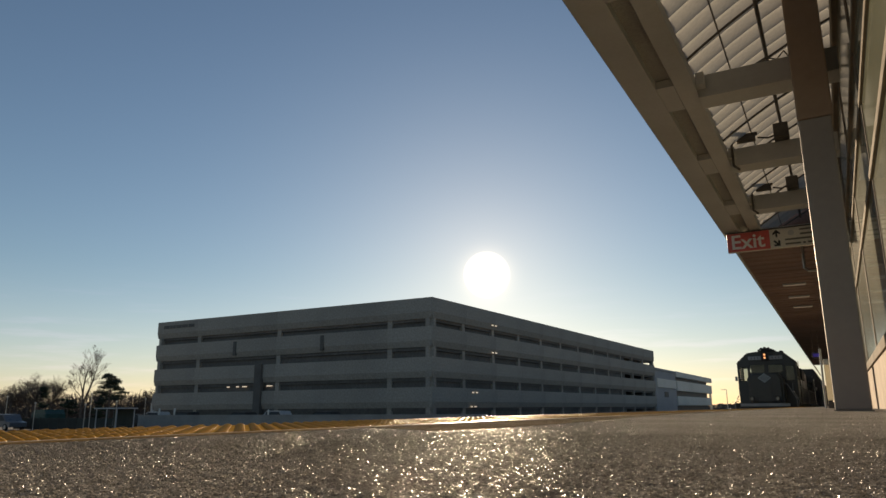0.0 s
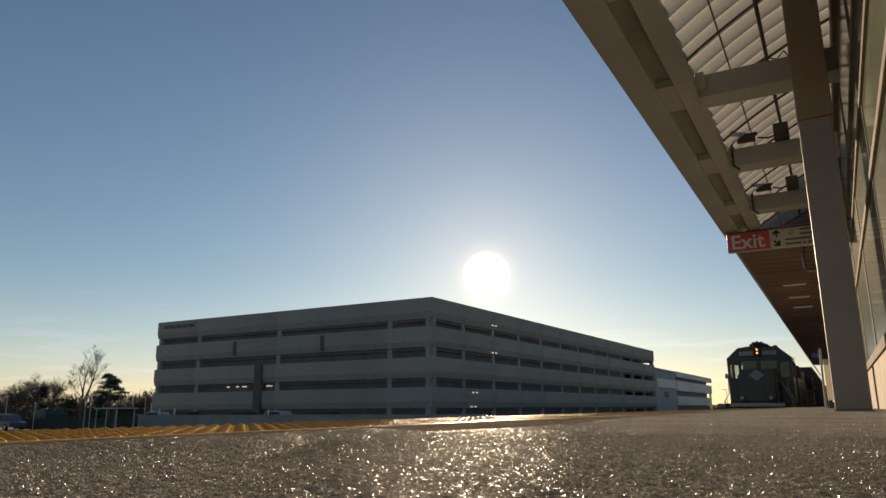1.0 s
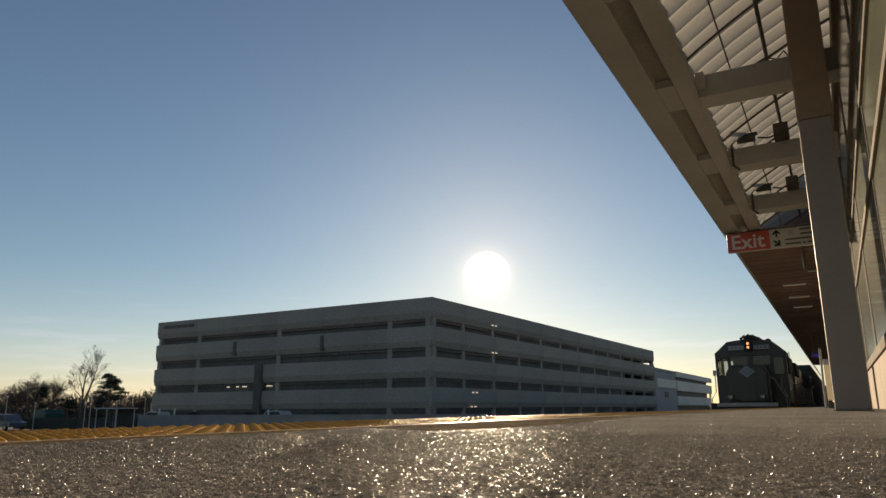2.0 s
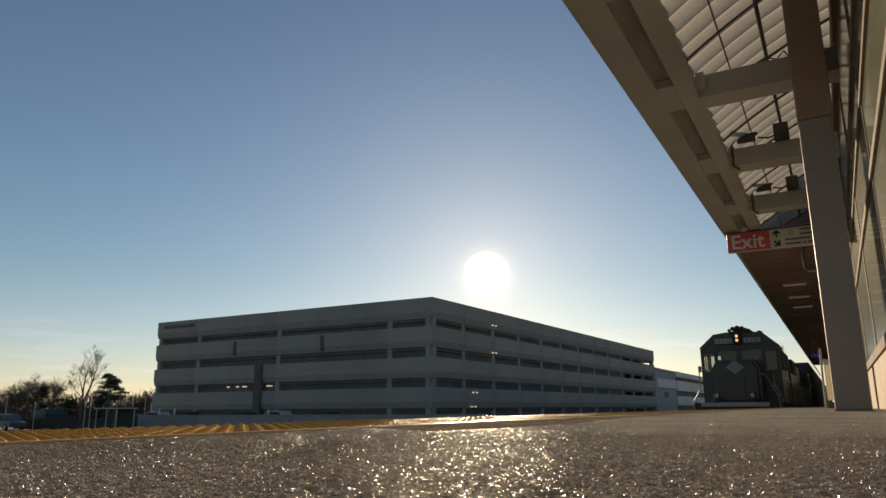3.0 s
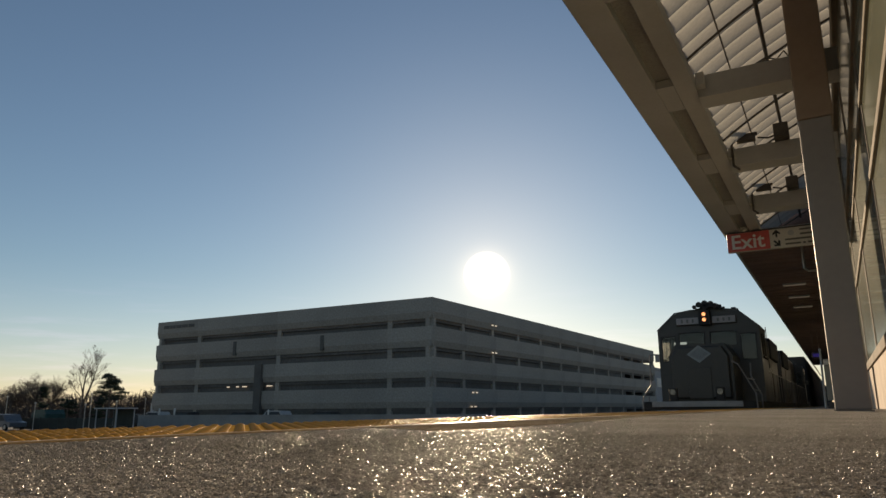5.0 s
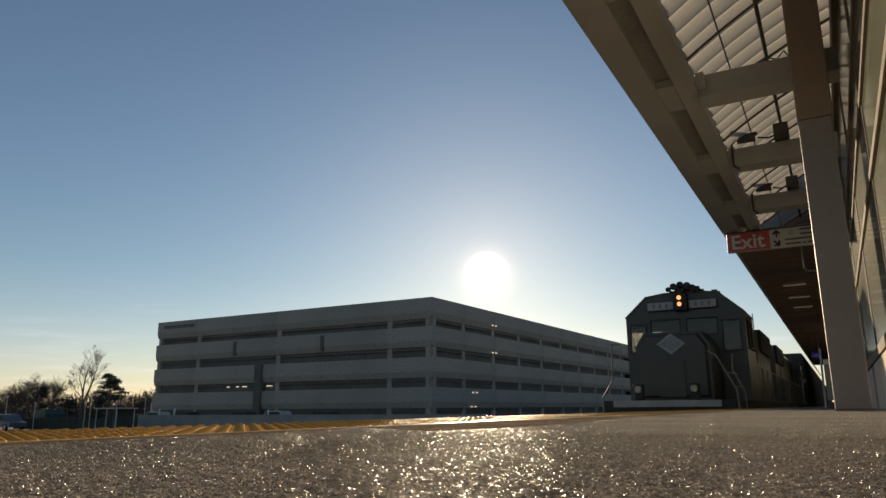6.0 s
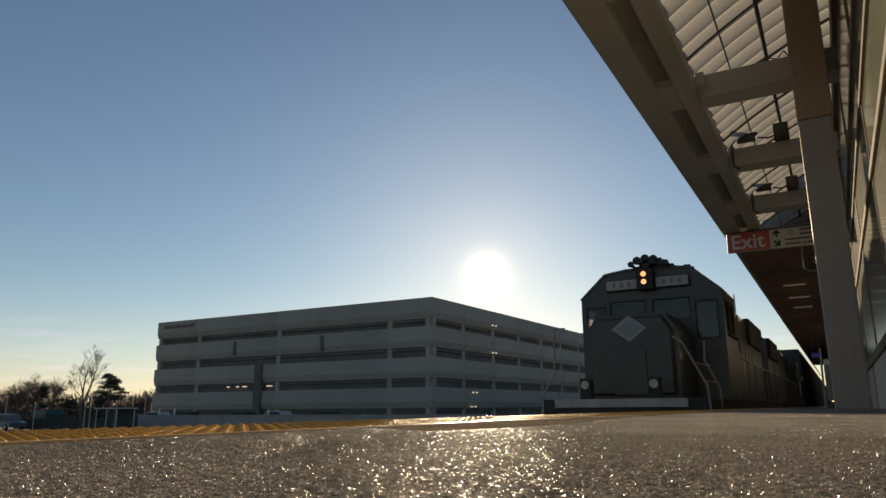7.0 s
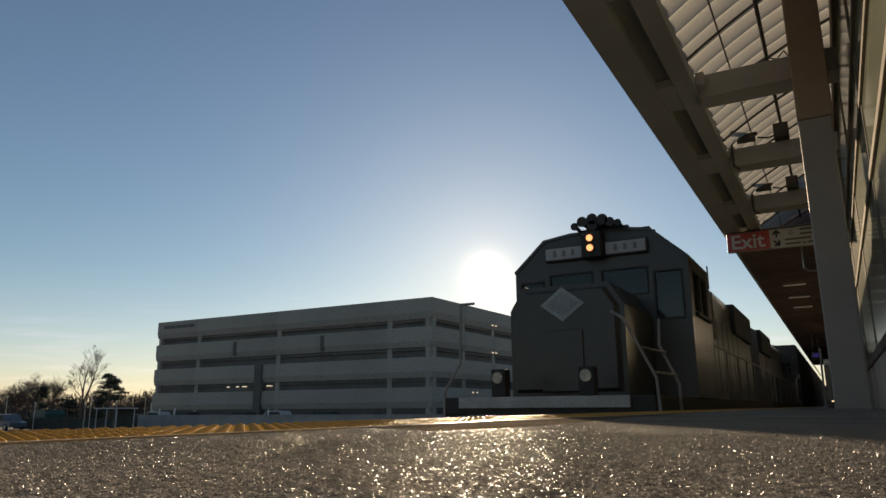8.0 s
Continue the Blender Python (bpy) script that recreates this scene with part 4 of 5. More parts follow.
def make_trees():
    rng = random.Random(5)
    t = base("bare_tree", pose(-149.5, 100, GROUND_Z), "tall bare winter tree with a forked trunk", "tree", "bare trees")
    bm = ([], [])
    tube(bm, (0, 0, 0), (0.05, 0, 5.2), 0.32, 0.24, 8)
    trunk_rng = random.Random(33)
    fan_limb(bm, (0.05, 0, 5.2), (-0.02, 0, 1), 10.6, 0.22, 3, trunk_rng)
    tube(bm, (0.1, 0, 3.4), (1.5, 0, 6.6), 0.28, 0.22, 7)
    fan_limb(bm, (1.5, 0, 6.6), (0.32, 0.1, 1), 8.4, 0.22, 3, trunk_rng)
    fan_limb(bm, (1.5, 0, 6.2), (0.85, -0.2, 1), 6.6, 0.15, 3, trunk_rng)
    fan_limb(bm, (0.05, 0, 6.6), (-0.55, 0.1, 1), 7.0, 0.16, 3, trunk_rng)
    fan_limb(bm, (0.0, 0, 5.6), (-0.9, -0.1, 0.75), 5.0, 0.12, 3, trunk_rng)
    bm = ([(x * 1.0, y, z * 0.83) for x, y, z in bm[0]], bm[1])
    soup_part("trunk", bm, BARK, t)
    # round-headed bare trees by the road
    for k, (x, y, h) in enumerate(((-177, 104, 10.6), (-172.5, 107, 11.0), (-169.5, 101, 11.2), (-181, 102, 9.8), (-185, 106, 9.0), (-192, 103, 8.4), (-155, 109, 7.4), (-135, 112, 7.4), (-160, 112, 8.2), (-150, 116, 7.6), (-131, 118, 8.2), (-141, 122, 7.8))):
        o = base("bare_tree", pose(x, y, GROUND_Z), "round-headed bare winter tree in the treeline", "tree", "bare trees")
        bm = ([], [])
        tube(bm, (0, 0, 0), (0, 0, h * 0.25), 0.26, 0.22, 7)
        for j in range(5):
            a = j * 1.26 + rng.uniform(-0.3, 0.3)
            limb_tree(bm, (0, 0, h * 0.25), (math.cos(a) * 0.7, math.sin(a) * 0.7, 1), h * 0.42, 0.15, 3 if j < 3 else 2, rng, 0.8, 0.58)
        soup_part("trunk", bm, BARK, o)
    # evergreens
    for x, y, h, wide, kind_ in ((-164.3, 100, 7.8, 1.2, "fir"), (-156, 101, 5.6, 2.0, "round"), (-147, 103, 5.4, 2.2, "round")):
        o = base("evergreen_tree", pose(x, y, GROUND_Z), "dark evergreen %s tree in the treeline" % kind_, "tree", "evergreen trees")
        bm = ([], [])
        tube(bm, (0, 0, 0), (0.2, 0, h * 0.92), 0.28, 0.06, 7)
        arms = []
        for j in range(16):
            f = rng.uniform(0.38, 0.97)
            a = rng.uniform(0, math.tau)
            reach = wide * (1.08 - f) * rng.uniform(0.9, 1.2)
            if kind_ == "round":
                f = rng.uniform(0.1, 0.95)
                reach = wide * math.sqrt(max(0.05, 1 - (2 * f - 1) ** 2)) * rng.uniform(0.6, 1)
            tip = Vector((math.cos(a) * reach, math.sin(a) * reach, h * f - 0.2))
            tube(bm, (0.1, 0, h * f - 0.3), tip, 0.07, 0.03, 4)
            arms.append((Vector((0.1, 0, h * f - 0.1)), tip))
        soup_part("trunk", bm, BARK, o)
        bm = ([], [])
        for a_, b_ in arms:
            for _ in range(80):
                u = rng.uniform(0.3, 1.08)
                c = a_.lerp(b_, u) + Vector((rng.gauss(0, 0.34), rng.gauss(0, 0.34), rng.gauss(0, 0.14)))
                s = rng.uniform(0.15, 0.36)
                tuft(bm, c, s * 1.1, rng, 0.5)
        soup_part("crown", bm, NEEDLE, o)
    # spreading pine with its needles in flat pads
    o = base("evergreen_tree", pose(-138.5, 99, GROUND_Z), "dark spreading pine tree with flat pads of needles", "tree", "evergreen trees")
    bm, crown = ([], []), ([], [])
    tube(bm, (0, 0, 0), (0.1, 0, 9.6), 0.3, 0.08, 7)
    for dx, z, wide, deep in ((-2.2, 8.4, 1.7, 0.5), (-1.9, 7.3, 1.9, 0.55), (-2.5, 6.2, 1.6, 0.4), (-0.6, 9.0, 1.5, 0.5), (1.1, 9.5, 1.5, 0.45), (2.0, 8.5, 1.4, 0.35), (0.6, 8.0, 1.5, 0.5),
                              (2.7, 7.2, 1.5, 0.32), (1.2, 6.8, 1.3, 0.4), (3.3, 6.0, 1.4, 0.28), (-1.2, 5.5, 1.5, 0.4), (1.8, 5.2, 1.7, 0.35), (0.2, 10.0, 0.9, 0.4), (3.0, 4.6, 1.2, 0.25)):
        dy = rng.uniform(-1.6, 1.6)
        tube(bm, (0.1, 0, z - 1.0), (dx, dy, z - 0.1), 0.09, 0.03, 4)
        for _ in range(330):
            a, q = rng.uniform(0, math.tau), math.sqrt(rng.random())
            tuft(crown, (dx + math.cos(a) * q * wide, dy + math.sin(a) * q * wide, z + rng.gauss(0, 0.5) * deep + 0.25 * (1 - q)), rng.uniform(0.1, 0.26), rng, 0.5)
    bm, crown = [([(x, y, z * 0.93) for x, y, z in q[0]], q[1]) for q in (bm, crown)]
    soup_part("trunk", bm, BARK, o)
    soup_part("crown", crown, NEEDLE, o)
    # hedge of twiggy scrub behind the yard
    verts, faces = [], []
    for i in range(52000):
        x = rng.uniform(-330, -70)
        y = rng.uniform(112, 135)
        top = 4.6 + 1.2 * math.sin(x * 0.21) + 0.9 * math.sin(x * 0.53 + 1)
        z = GROUND_Z + rng.random() ** 1.2 * top
        d = Vector((rng.gauss(0, 0.5), rng.gauss(0, 0.5), rng.uniform(0.3, 1))).normalized() * rng.uniform(0.5, 1.5)
        w = Vector((-d.y, d.x, rng.uniform(-0.3, 0.3))).normalized() * rng.uniform(0.05, 0.16)
        k = len(verts)
        c = Vector((x, y, z))
        verts += [tuple(c - w), tuple(c + w), tuple(c + d), tuple(c + w.cross(d).normalized() * 0.1)]
        faces += [(k, k + 1, k + 2), (k + 1, k + 3, k + 2), (k + 3, k, k + 2)]
    me = bpy.data.meshes.new("scrub")
    me.from_pydata(verts, [], faces)
    me.materials.append(SCRUB)
    tagged(new("scrub", me), "brown leafless scrub and hedges behind the yard", "scrub", kind="stuff")


# ---------------------------------------------------------------- yard clutter beyond the tracks
def make_yard():
    Y = 42.0
    sh = base("waiting_shelter", pose(-58.0, Y, GROUND_Z), "pale framed open shelter in the yard", "shelter")
    for x in (-1.15, 0.3, 1.7):
        for y in (-0.9, 0.9):
            part("post", boxes((x - 0.035, x + 0.035, y - 0.035, y + 0.035, 0, 2.0), bevel=0.01), PALE_PAINT, sh)
    part("roof", boxes((-1.3, 1.9, -1.1, 1.1, 2.0, 2.1), bevel=0.02), PALE_PAINT, sh)
    part("back_panel", boxes((-1.1, 1.65, 0.82, 0.845, 0.15, 1.95)), DARK_FENCE, sh, "dark green back screen")
    part("bench", boxes((-1.0, 1.3, 0.2, 0.7, 0.42, 0.5), bevel=0.02), DARK_FENCE, sh)
    for x in (-0.9, 1.1):
        bm = bmesh.new()
        rod(bm, (x, 0.75, 0.0), (x, 0.75, 0.42), 0.05)
        part("bench_leg", bm, DARK_FENCE, sh)
    f = base("screen_fence", pose(0, Y + 1.5, GROUND_Z), "dark green low screen fence along the yard", "fence")
    for i in range(12):
        x = -76 + i * 1.5
        part("post", boxes((x - 0.04, x + 0.04, -0.04, 0.04, 0, 1.25)), DARK_FENCE, f)
        part("panel", boxes((x + 0.045, x + 1.455, -0.02, 0.02, 0.06, 1.15)), DARK_FENCE, f)
    van = base("teal_container", pose(-72.6, Y + 3, GROUND_Z), "teal green metal storage container behind the fence", "container")
    part("body", boxes((-1.25, 1.15, -1.1, 1.1, 0.12, 1.6), bevel=0.06), TEAL, van)
    bm = bmesh.new()
    prism(bm, [(-1.2, 1.6), (1.1, 1.6), (0.8, 2.0), (-0.9, 2.0)], 1, -1.05, 1.05)
    part("lid", bm, TEAL, van)
    for x in (-1.0, 0.9):
        part("skid", boxes((x - 0.1, x + 0.1, -1.1, 1.1, 0, 0.12)), FIXTURE, van)
    # thin poles
    for x, y, h in ((-59.2, Y - 1.5, 3.3), (-62.2, Y, 2.4), (-70.2, Y, 2.6), (-75.2, Y, 3.3), (-56.0, Y - 1.2, 2.6), (-64.0, Y + 8, 3.0)):
        p = base("yard_pole", pose(x, y, GROUND_Z), "thin pale metal pole in the yard", "pole", "yard poles")
        bm = bmesh.new()
        rod(bm, (0, 0, 0), (0, 0, h), 0.04, 0.032)
        part("shaft", bm, GALV, p)
        part("head", boxes((-0.1, 0.1, -0.06, 0.06, h - 0.02, h + 0.12), bevel=0.02), GALV, p)
    # parked cars
    for x, y, m_, tone, tall in ((-74.0, Y - 0.5, CAR_BLUE, "pale blue grey", 1.1), (-70.2, Y + 12, CAR_DARK, "dusty dark", 1.0), (-79.5, Y - 0.3, PALE_PAINT, "pale grey", 1.0),
                                 (-71.6, 58, PALE_PAINT, "pale grey", 1.18), (-66.6, 58, CAR_DARK, "dusty dark", 1.15), (-57.5, 58, CAR_DARK, "dusty dark", 1.1), (-52.6, 58, PALE_PAINT, "pale grey", 1.2),
                                 (-46.0, 58, CAR_DARK, "dusty dark", 1.12)):
        c = base("parked_car", pose(x, y, GROUND_Z), "parked %s car in the yard" % tone, "car", "parked cars")
        bm = bmesh.new()
        prism(bm, [(-2.2, 0.3), (2.2, 0.3), (2.25, 0.75), (1.4, 0.9), (0.8, 1.42 * tall), (-1.1, 1.45 * tall), (-1.8, 0.95), (-2.25, 0.85)], 1, -0.85, 0.85)
        bmesh.ops.bevel(bm, geom=list(bm.edges), offset=0.05, segments=2, affect="EDGES")
        part("body", bm, m_, c)
        bm = bmesh.new()
        prism(bm, [(1.2, 0.93), (0.7, 1.34 * tall), (-1.0, 1.36 * tall), (-1.5, 0.98)], 1, -0.856, 0.856)
        part("window", bm, OFFICE_GLASS, c)
        for wx in (-1.4, 1.4):
            for wy in (-0.8, 0.8):
                bm = bmesh.new()
                rod(bm, (wx, wy - 0.1, 0.32), (wx, wy + 0.1, 0.32), 0.32, n=18)
                w = part("wheel", bm, LOCO_BLACK, c)
                bm = bmesh.new()
                rod(bm, (wx, wy + math.copysign(0.1, wy), 0.32), (wx, wy + math.copysign(0.112, wy), 0.32), 0.2, n=14)
                part("hub_cap", bm, GALV, w)
    h = base("gabled_house", pose(-100, 86, GROUND_Z), "small white gabled house behind the yard", "house")
    part("wall", boxes((-3.5, 3.5, -4, 4, 0, 3.2)), PALE_PAINT, h)
    bm = bmesh.new()
    prism(bm, [(-4, 3.1), (4, 3.1), (0, 5.0)], 1, -4.3, 4.3)
    part("roof", bm, SHINGLE, h)
    part("window", boxes((-1, 0.2, -4.02, -3.99, 1.2, 2.3)), OFFICE_GLASS, h)
    r = base("yard_wall", pose(0, 50, GROUND_Z), "low grey concrete wall along the garage road", "wall", kind="structure")
    part("body", boxes((-64.8, -24, -0.12, 0.12, 0, 1.3), bevel=0.015), CONCRETE, r)
    part("coping", boxes((-64.85, -24, -0.16, 0.16, 1.302, 1.38), bevel=0.015), CONCRETE, r)
    for x, h in ((-65.4, 1.98), (-63.0, 1.98), (-49.5, 1.75)):
        p = base("bollard", pose(x, 53, GROUND_Z), "white painted steel bollard behind the wall", "bollard", "bollards")
        bm = bmesh.new()
        rod(bm, (0, 0, 0), (0, 0, h), 0.1, n=12)
        bmesh.ops.create_icosphere(bm, subdivisions=2, radius=0.1, matrix=Matrix.Translation((0, 0, h)))
        part("shaft", bm, OFFICE, p)


# ---------------------------------------------------------------- the train
def make_loco(name, label, lit=True):
    """Origin on the rail's top between the rails, below the cab's front wall; the nose points to -y."""
    L = base(name, pose(TRACK_X, 44.4, RAIL_Z), label, "locomotive")
    hood_end, dk = 14.3, 1.42
    # underframe and walkway
    part("underframe", boxes((-1.5, 1.5, -2.9, hood_end + 0.8, 1.18, dk), bevel=0.02), LOCO_BLACK, L)
    part("sill_stripe", boxes((-1.22, 1.2, -2.965, -2.905, 1.27, 1.42), bevel=0.008), LOCO_WHITE, L, "dusty white end sill stripe")
    bm = bmesh.new()
    prism(bm, [(-2.9, 1.17), (-2.9, 0.55), (-3.2, 0.2), (-3.1, 0.18), (-2.75, 0.5), (-2.75, 1.17)], 0, -1.45, 1.45)
    part("pilot_plow", bm, LOCO_BLACK, L)
    bm = boxes((-0.12, 0.12, -3.5, -2.9, 0.78, 1.0), (-0.18, 0.18, -3.66, -3.46, 0.72, 1.04), bevel=0.03)
    part("coupler", bm, RAIL, L)
    bm = bmesh.new()
    for k in range(4):
        pipe(bm, [(0.45 + 0.12 * k, -2.92, 1.05), (0.45 + 0.12 * k, -3.12, 0.8), (0.42 + 0.1 * k, -3.1, 0.45)], 0.025, 6)
    part("brake_hoses", bm, LOCO_BLACK, L)
    # corner steps
    for s in (-1, 1):
        st = part("step_well", boxes((s * 1.5 - 0.02, s * 1.5 + 0.02, -2.9, -2.1, 0.3, 1.18), bevel=0.005), LOCO_BLACK, L)
        for z in (0.42, 0.74, 1.04):
            part("tread", boxes((min(s * 1.2, s * 1.52), max(s * 1.2, s * 1.52), -2.88, -2.2, z, z + 0.03)), HANDRAIL, st)
    # short nose: chamfered
    bm = bmesh.new()
    prism(bm, [(-0.9, dk), (0.9, dk), (0.9, 2.75), (0.68, 3.1), (-0.68, 3.1), (-0.9, 2.75)], 1, -1.9, -0.001)
    edge = [e for e in bm.edges if all(v.co.y < -1.8 for v in e.verts)]
    bmesh.ops.bevel(bm, geom=edge, offset=0.12, segments=3, affect="EDGES")
    nose = part("nose", bm, LOCO, L)
    bm = bmesh.new()
    prism(bm, [(-0.345, 2.79), (0, 2.53), (0.345, 2.79), (0, 3.05)], 1, -1.912, -1.903)
    part("diamond_emblem", bm, LOGO, nose, "pale plain diamond emblem")
    bm = bmesh.new()
    prism(bm, [(-0.26, 2.79), (0, 2.6), (0.26, 2.79), (0, 2.98)], 1, -1.916, -1.9125)
    part("emblem_field", bm, EMBLEM, nose)
    part("nose_door", boxes((-0.35, 0.3, -1.93, -1.904, 1.5, 2.4), bevel=0.01), LOCO, nose)
    # cab: walls with real openings
    cab = part("cab", bmesh.new(), LOCO, L, "dark green cab")
    t, W = 0.06, 1.55
    wins = [(-1.42, -1.0, 2.72, 3.5), (1.0, 1.42, 2.72, 3.5), (-0.86, -0.1, 3.17, 3.6), (0.1, 0.86, 3.17, 3.6)]
    bm = bmesh.new()
    for a, c, b, d in panel_rows(-W, W, dk, 3.72, wins):
        box(bm, a, c, 0, t, b, d)
    prism(bm, [(-W, 3.72), (W, 3.72), (0.95, 4.26), (0.45, 4.33), (-0.45, 4.33), (-0.95, 4.26)], 1, 0, t)
    bmesh.ops.remove_doubles(bm, verts=bm.verts, dist=1e-5)
    part("front_wall", bm, LOCO, cab)
    bm = bmesh.new()
    for a, c, b, d in panel_rows(-W, W, dk, 3.72, [(-1.42, -0.75, 2.72, 3.5)]):
        box(bm, a, c, 2.0 - t, 2.0, b, d)
    prism(bm, [(-W, 3.72), (W, 3.72), (0.95, 4.26), (0.45, 4.33), (-0.45, 4.33), (-0.95, 4.26)], 1, 2.0 - t, 2.0)
    bmesh.ops.remove_doubles(bm, verts=bm.verts, dist=1e-5)
    part("rear_wall", bm, LOCO, cab)
    for s in (-1, 1):
        bm = bmesh.new()
        for a, c, b, d in panel_rows(t, 2.0 - t, dk, 3.72, [(0.3, 0.98, 2.85, 3.55), (1.04, 1.72, 2.85, 3.55)]):
            box(bm, min(s * W, s * (W - t)), max(s * W, s * (W - t)), a, c, b, d)
        bmesh.ops.remove_doubles(bm, verts=bm.verts, dist=1e-5)
        part("side_wall", bm, LOCO, cab)
        part("arm_rest", boxes((s * 1.55 - 0.04, s * 1.55 + 0.06, 0.3, 1.72, 2.76, 2.82), bevel=0.01), LOCO_BLACK, cab)
        pane = part("side_window", boxes((s * 1.5 - 0.004, s * 1.5 + 0.004, 0.31, 1.71, 2.86, 3.54)), CAB_GLASS, cab)
        pane.visible_shadow = False
        if s < 0:
            part("mirror", boxes((s * 1.66 - 0.07, s * 1.66 + 0.07, 0.16, 0.2, 2.72, 2.98), bevel=0.01), LOCO_WHITE, cab, "pale side mirror")
    bm = bmesh.new()
    outer = [(-W - 0.02, 3.74), (-0.97, 4.29), (-0.46, 4.36), (0.46, 4.36), (0.97, 4.29), (W + 0.02, 3.74)]
    innr = [(W - 0.01, 3.7), (0.94, 4.24), (0.44, 4.31), (-0.44, 4.31), (-0.94, 4.24), (-W + 0.01, 3.7)]
    prism(bm, outer + innr, 1, -0.03, 2.06)
    part("roof", bm, LOCO, cab)
    for w in wins:
        pn = part("windshield", boxes((w[0] + 0.005, w[1] - 0.005, 0.025, 0.033, w[2] + 0.005, w[3] - 0.005)), CAB_GLASS, cab)
        pn.visible_shadow = False
        part("window_gasket", boxes(*[(a, c, -0.012, -0.001, b, d) for a, c, b, d in panel_rows(w[0] - 0.03, w[1] + 0.03, w[2] - 0.03, w[3] + 0.03, [w])]), LOCO_BLACK, cab)
    part("cab_floor", boxes((-W + t, W - t, t, 2 - t, dk, dk + 0.05)), LOCO_BLACK, cab)
    for s in (-1, 1):
        part("seat", boxes((s * 1.0 - 0.22, s * 1.0 + 0.22, 0.9, 1.4, 1.75, 2.2), (s * 1.0 - 0.22, s * 1.0 + 0.22, 1.35, 1.47, 2.2, 2.75), bevel=0.03), LOCO_BLACK, cab)
    part("control_stand", boxes((0.3, 0.7, 0.25, 0.8, dk + 0.05, 2.8), bevel=0.03), LOCO_BLACK, cab)
    # number boards and headlight housing above the windshield
    part("headlight_housing", boxes((-0.17, 0.17, -0.3, -0.002, 3.82, 4.28), bevel=0.02), LOCO_BLACK, L)
    for z in (4.155, 3.98):
        bm = bmesh.new()
        rod(bm, (0, -0.335, z), (0, -0.301, z), 0.082, 0.08, n=20)
        rim = part("headlight", bm, LOCO_BLACK, L)
        bm = bmesh.new()
        rod(bm, (0, -0.345, z), (0, -0.336, z), 0.058, 0.058, n=20)
        part("bulb", bm, LAMP if lit else LENS, rim, "glowing warm headlight" if lit else "unlit headlight")
    for s in (-1, 1):
        nb = part("number_board", boxes((min(s * 0.18, s * 0.93), max(s * 0.18, s * 0.93), -0.1, -0.002, 3.85, 4.12), bevel=0.03), LOCO, L)
        part("board_face", boxes((min(s * 0.21, s * 0.9), max(s * 0.21, s * 0.9), -0.112, -0.102, 3.88, 4.09), bevel=0.004), BOARD, nb, "pale number board face")
        for k in range(3):
            x = s * 0.555 - 0.17 + 0.17 * k
            part("figure_bar", boxes((x - 0.03, x + 0.03, -0.117, -0.113, 3.93, 4.04)), FIGURE, nb)
    # horn cluster
    horn = part("air_horn", boxes((-0.25, 0.6, 0.0, 0.14, 4.33, 4.4), (-0.12, 0.42, -0.06, 0.16, 4.4, 4.5), bevel=0.02), LOCO_BLACK, L)
    for x, z, r in ((-0.27, 4.4, 0.07), (-0.13, 4.47, 0.095), (0.05, 4.5, 0.1), (0.23, 4.47, 0.1), (0.36, 4.41, 0.085), (0.5, 4.38, 0.06), (0.05, 4.38, 0.09)):
        bm = bmesh.new()
        rod(bm, (x, -0.3, z), (x, -0.16, z), r, r * 0.62, n=16)
        rod(bm, (x, -0.16, z), (x, 0.2, z - 0.03), r * 0.58, r * 0.3, n=10)
        rod(bm, (x, 0.06, 4.34), (x, 0.06, z), 0.04, n=6)
        part("trumpet", bm, LOCO_BLACK, horn)
    part("antenna", boxes((0.75, 0.9, 0.3, 0.5, 4.28, 4.4), bevel=0.02), LOCO_BLACK, L)
    part("beacon", boxes((0.85, 0.95, 0.5, 0.6, 4.27, 4.38), bevel=0.02), LOCO_BLACK, L)
    # ditch lights on the front platform
    for x in (-0.63, 0.63):
        dl = part("ditch_light", boxes((x - 0.11, x + 0.11, -2.9, -2.72, dk, 1.8), bevel=0.02), LOCO_BLACK, L)
        bm = bmesh.new()
        rod(bm, (x, -2.925, 1.68), (x, -2.901, 1.68), 0.08, 0.08, n=18)
        part("lens", bm, LENS, dl, "unlit clear ditch light lens")
    # rails that frame the corner steps
    for s in (-1, 1):
        bm = bmesh.new()
        if s < 0:
            pipe(bm, [(-1.5, -2.9, 0.55), (-1.48, -2.9, 1.5), (-1.22, -2.9, 1.9), (-1.2, -2.9, 2.75), (-0.98, -2.9, 2.75)], 0.02)
        else:
            pipe(bm, [(s * 1.0, -2.86, 2.5), (s * 1.16, -2.9, 2.4), (s * 1.2, -2.9, 2.33), (s * 1.54, -2.92, 1.62), (s * 1.56, -2.92, 1.2), (s * 1.54, -2.9, 0.55)], 0.02)
        part("front_handrail", bm, HANDRAIL, L)
        bm = bmesh.new()
        upper = [(s * 1.36, -1.7, 2.5), (s * 1.34, -1.7, 2.13)] if s > 0 else []
        pipe(bm, upper + [(s * 1.58, -1.72, 1.58), (s * 1.58, -1.72, 1.2), (s * 1.54, -1.74, 0.55)], 0.02)
        part("step_handrail", bm, HANDRAIL, L)
    part("grab_iron", boxes((1.585, 1.61, 1.7, 1.725, 3.4, 3.84), bevel=0.005), HANDRAIL, L)
    part("grab_iron", boxes((1.56, 1.6, 2.04, 2.08, 2.5, 3.4), bevel=0.008), HANDRAIL, L)
    for x0, x1, z in ((1.34, 1.42, 2.02), (1.5, 1.55, 1.7)):
        bm = bmesh.new()
        rod(bm, (x0, -2.91, z), (x1, -1.71, z), 0.016)
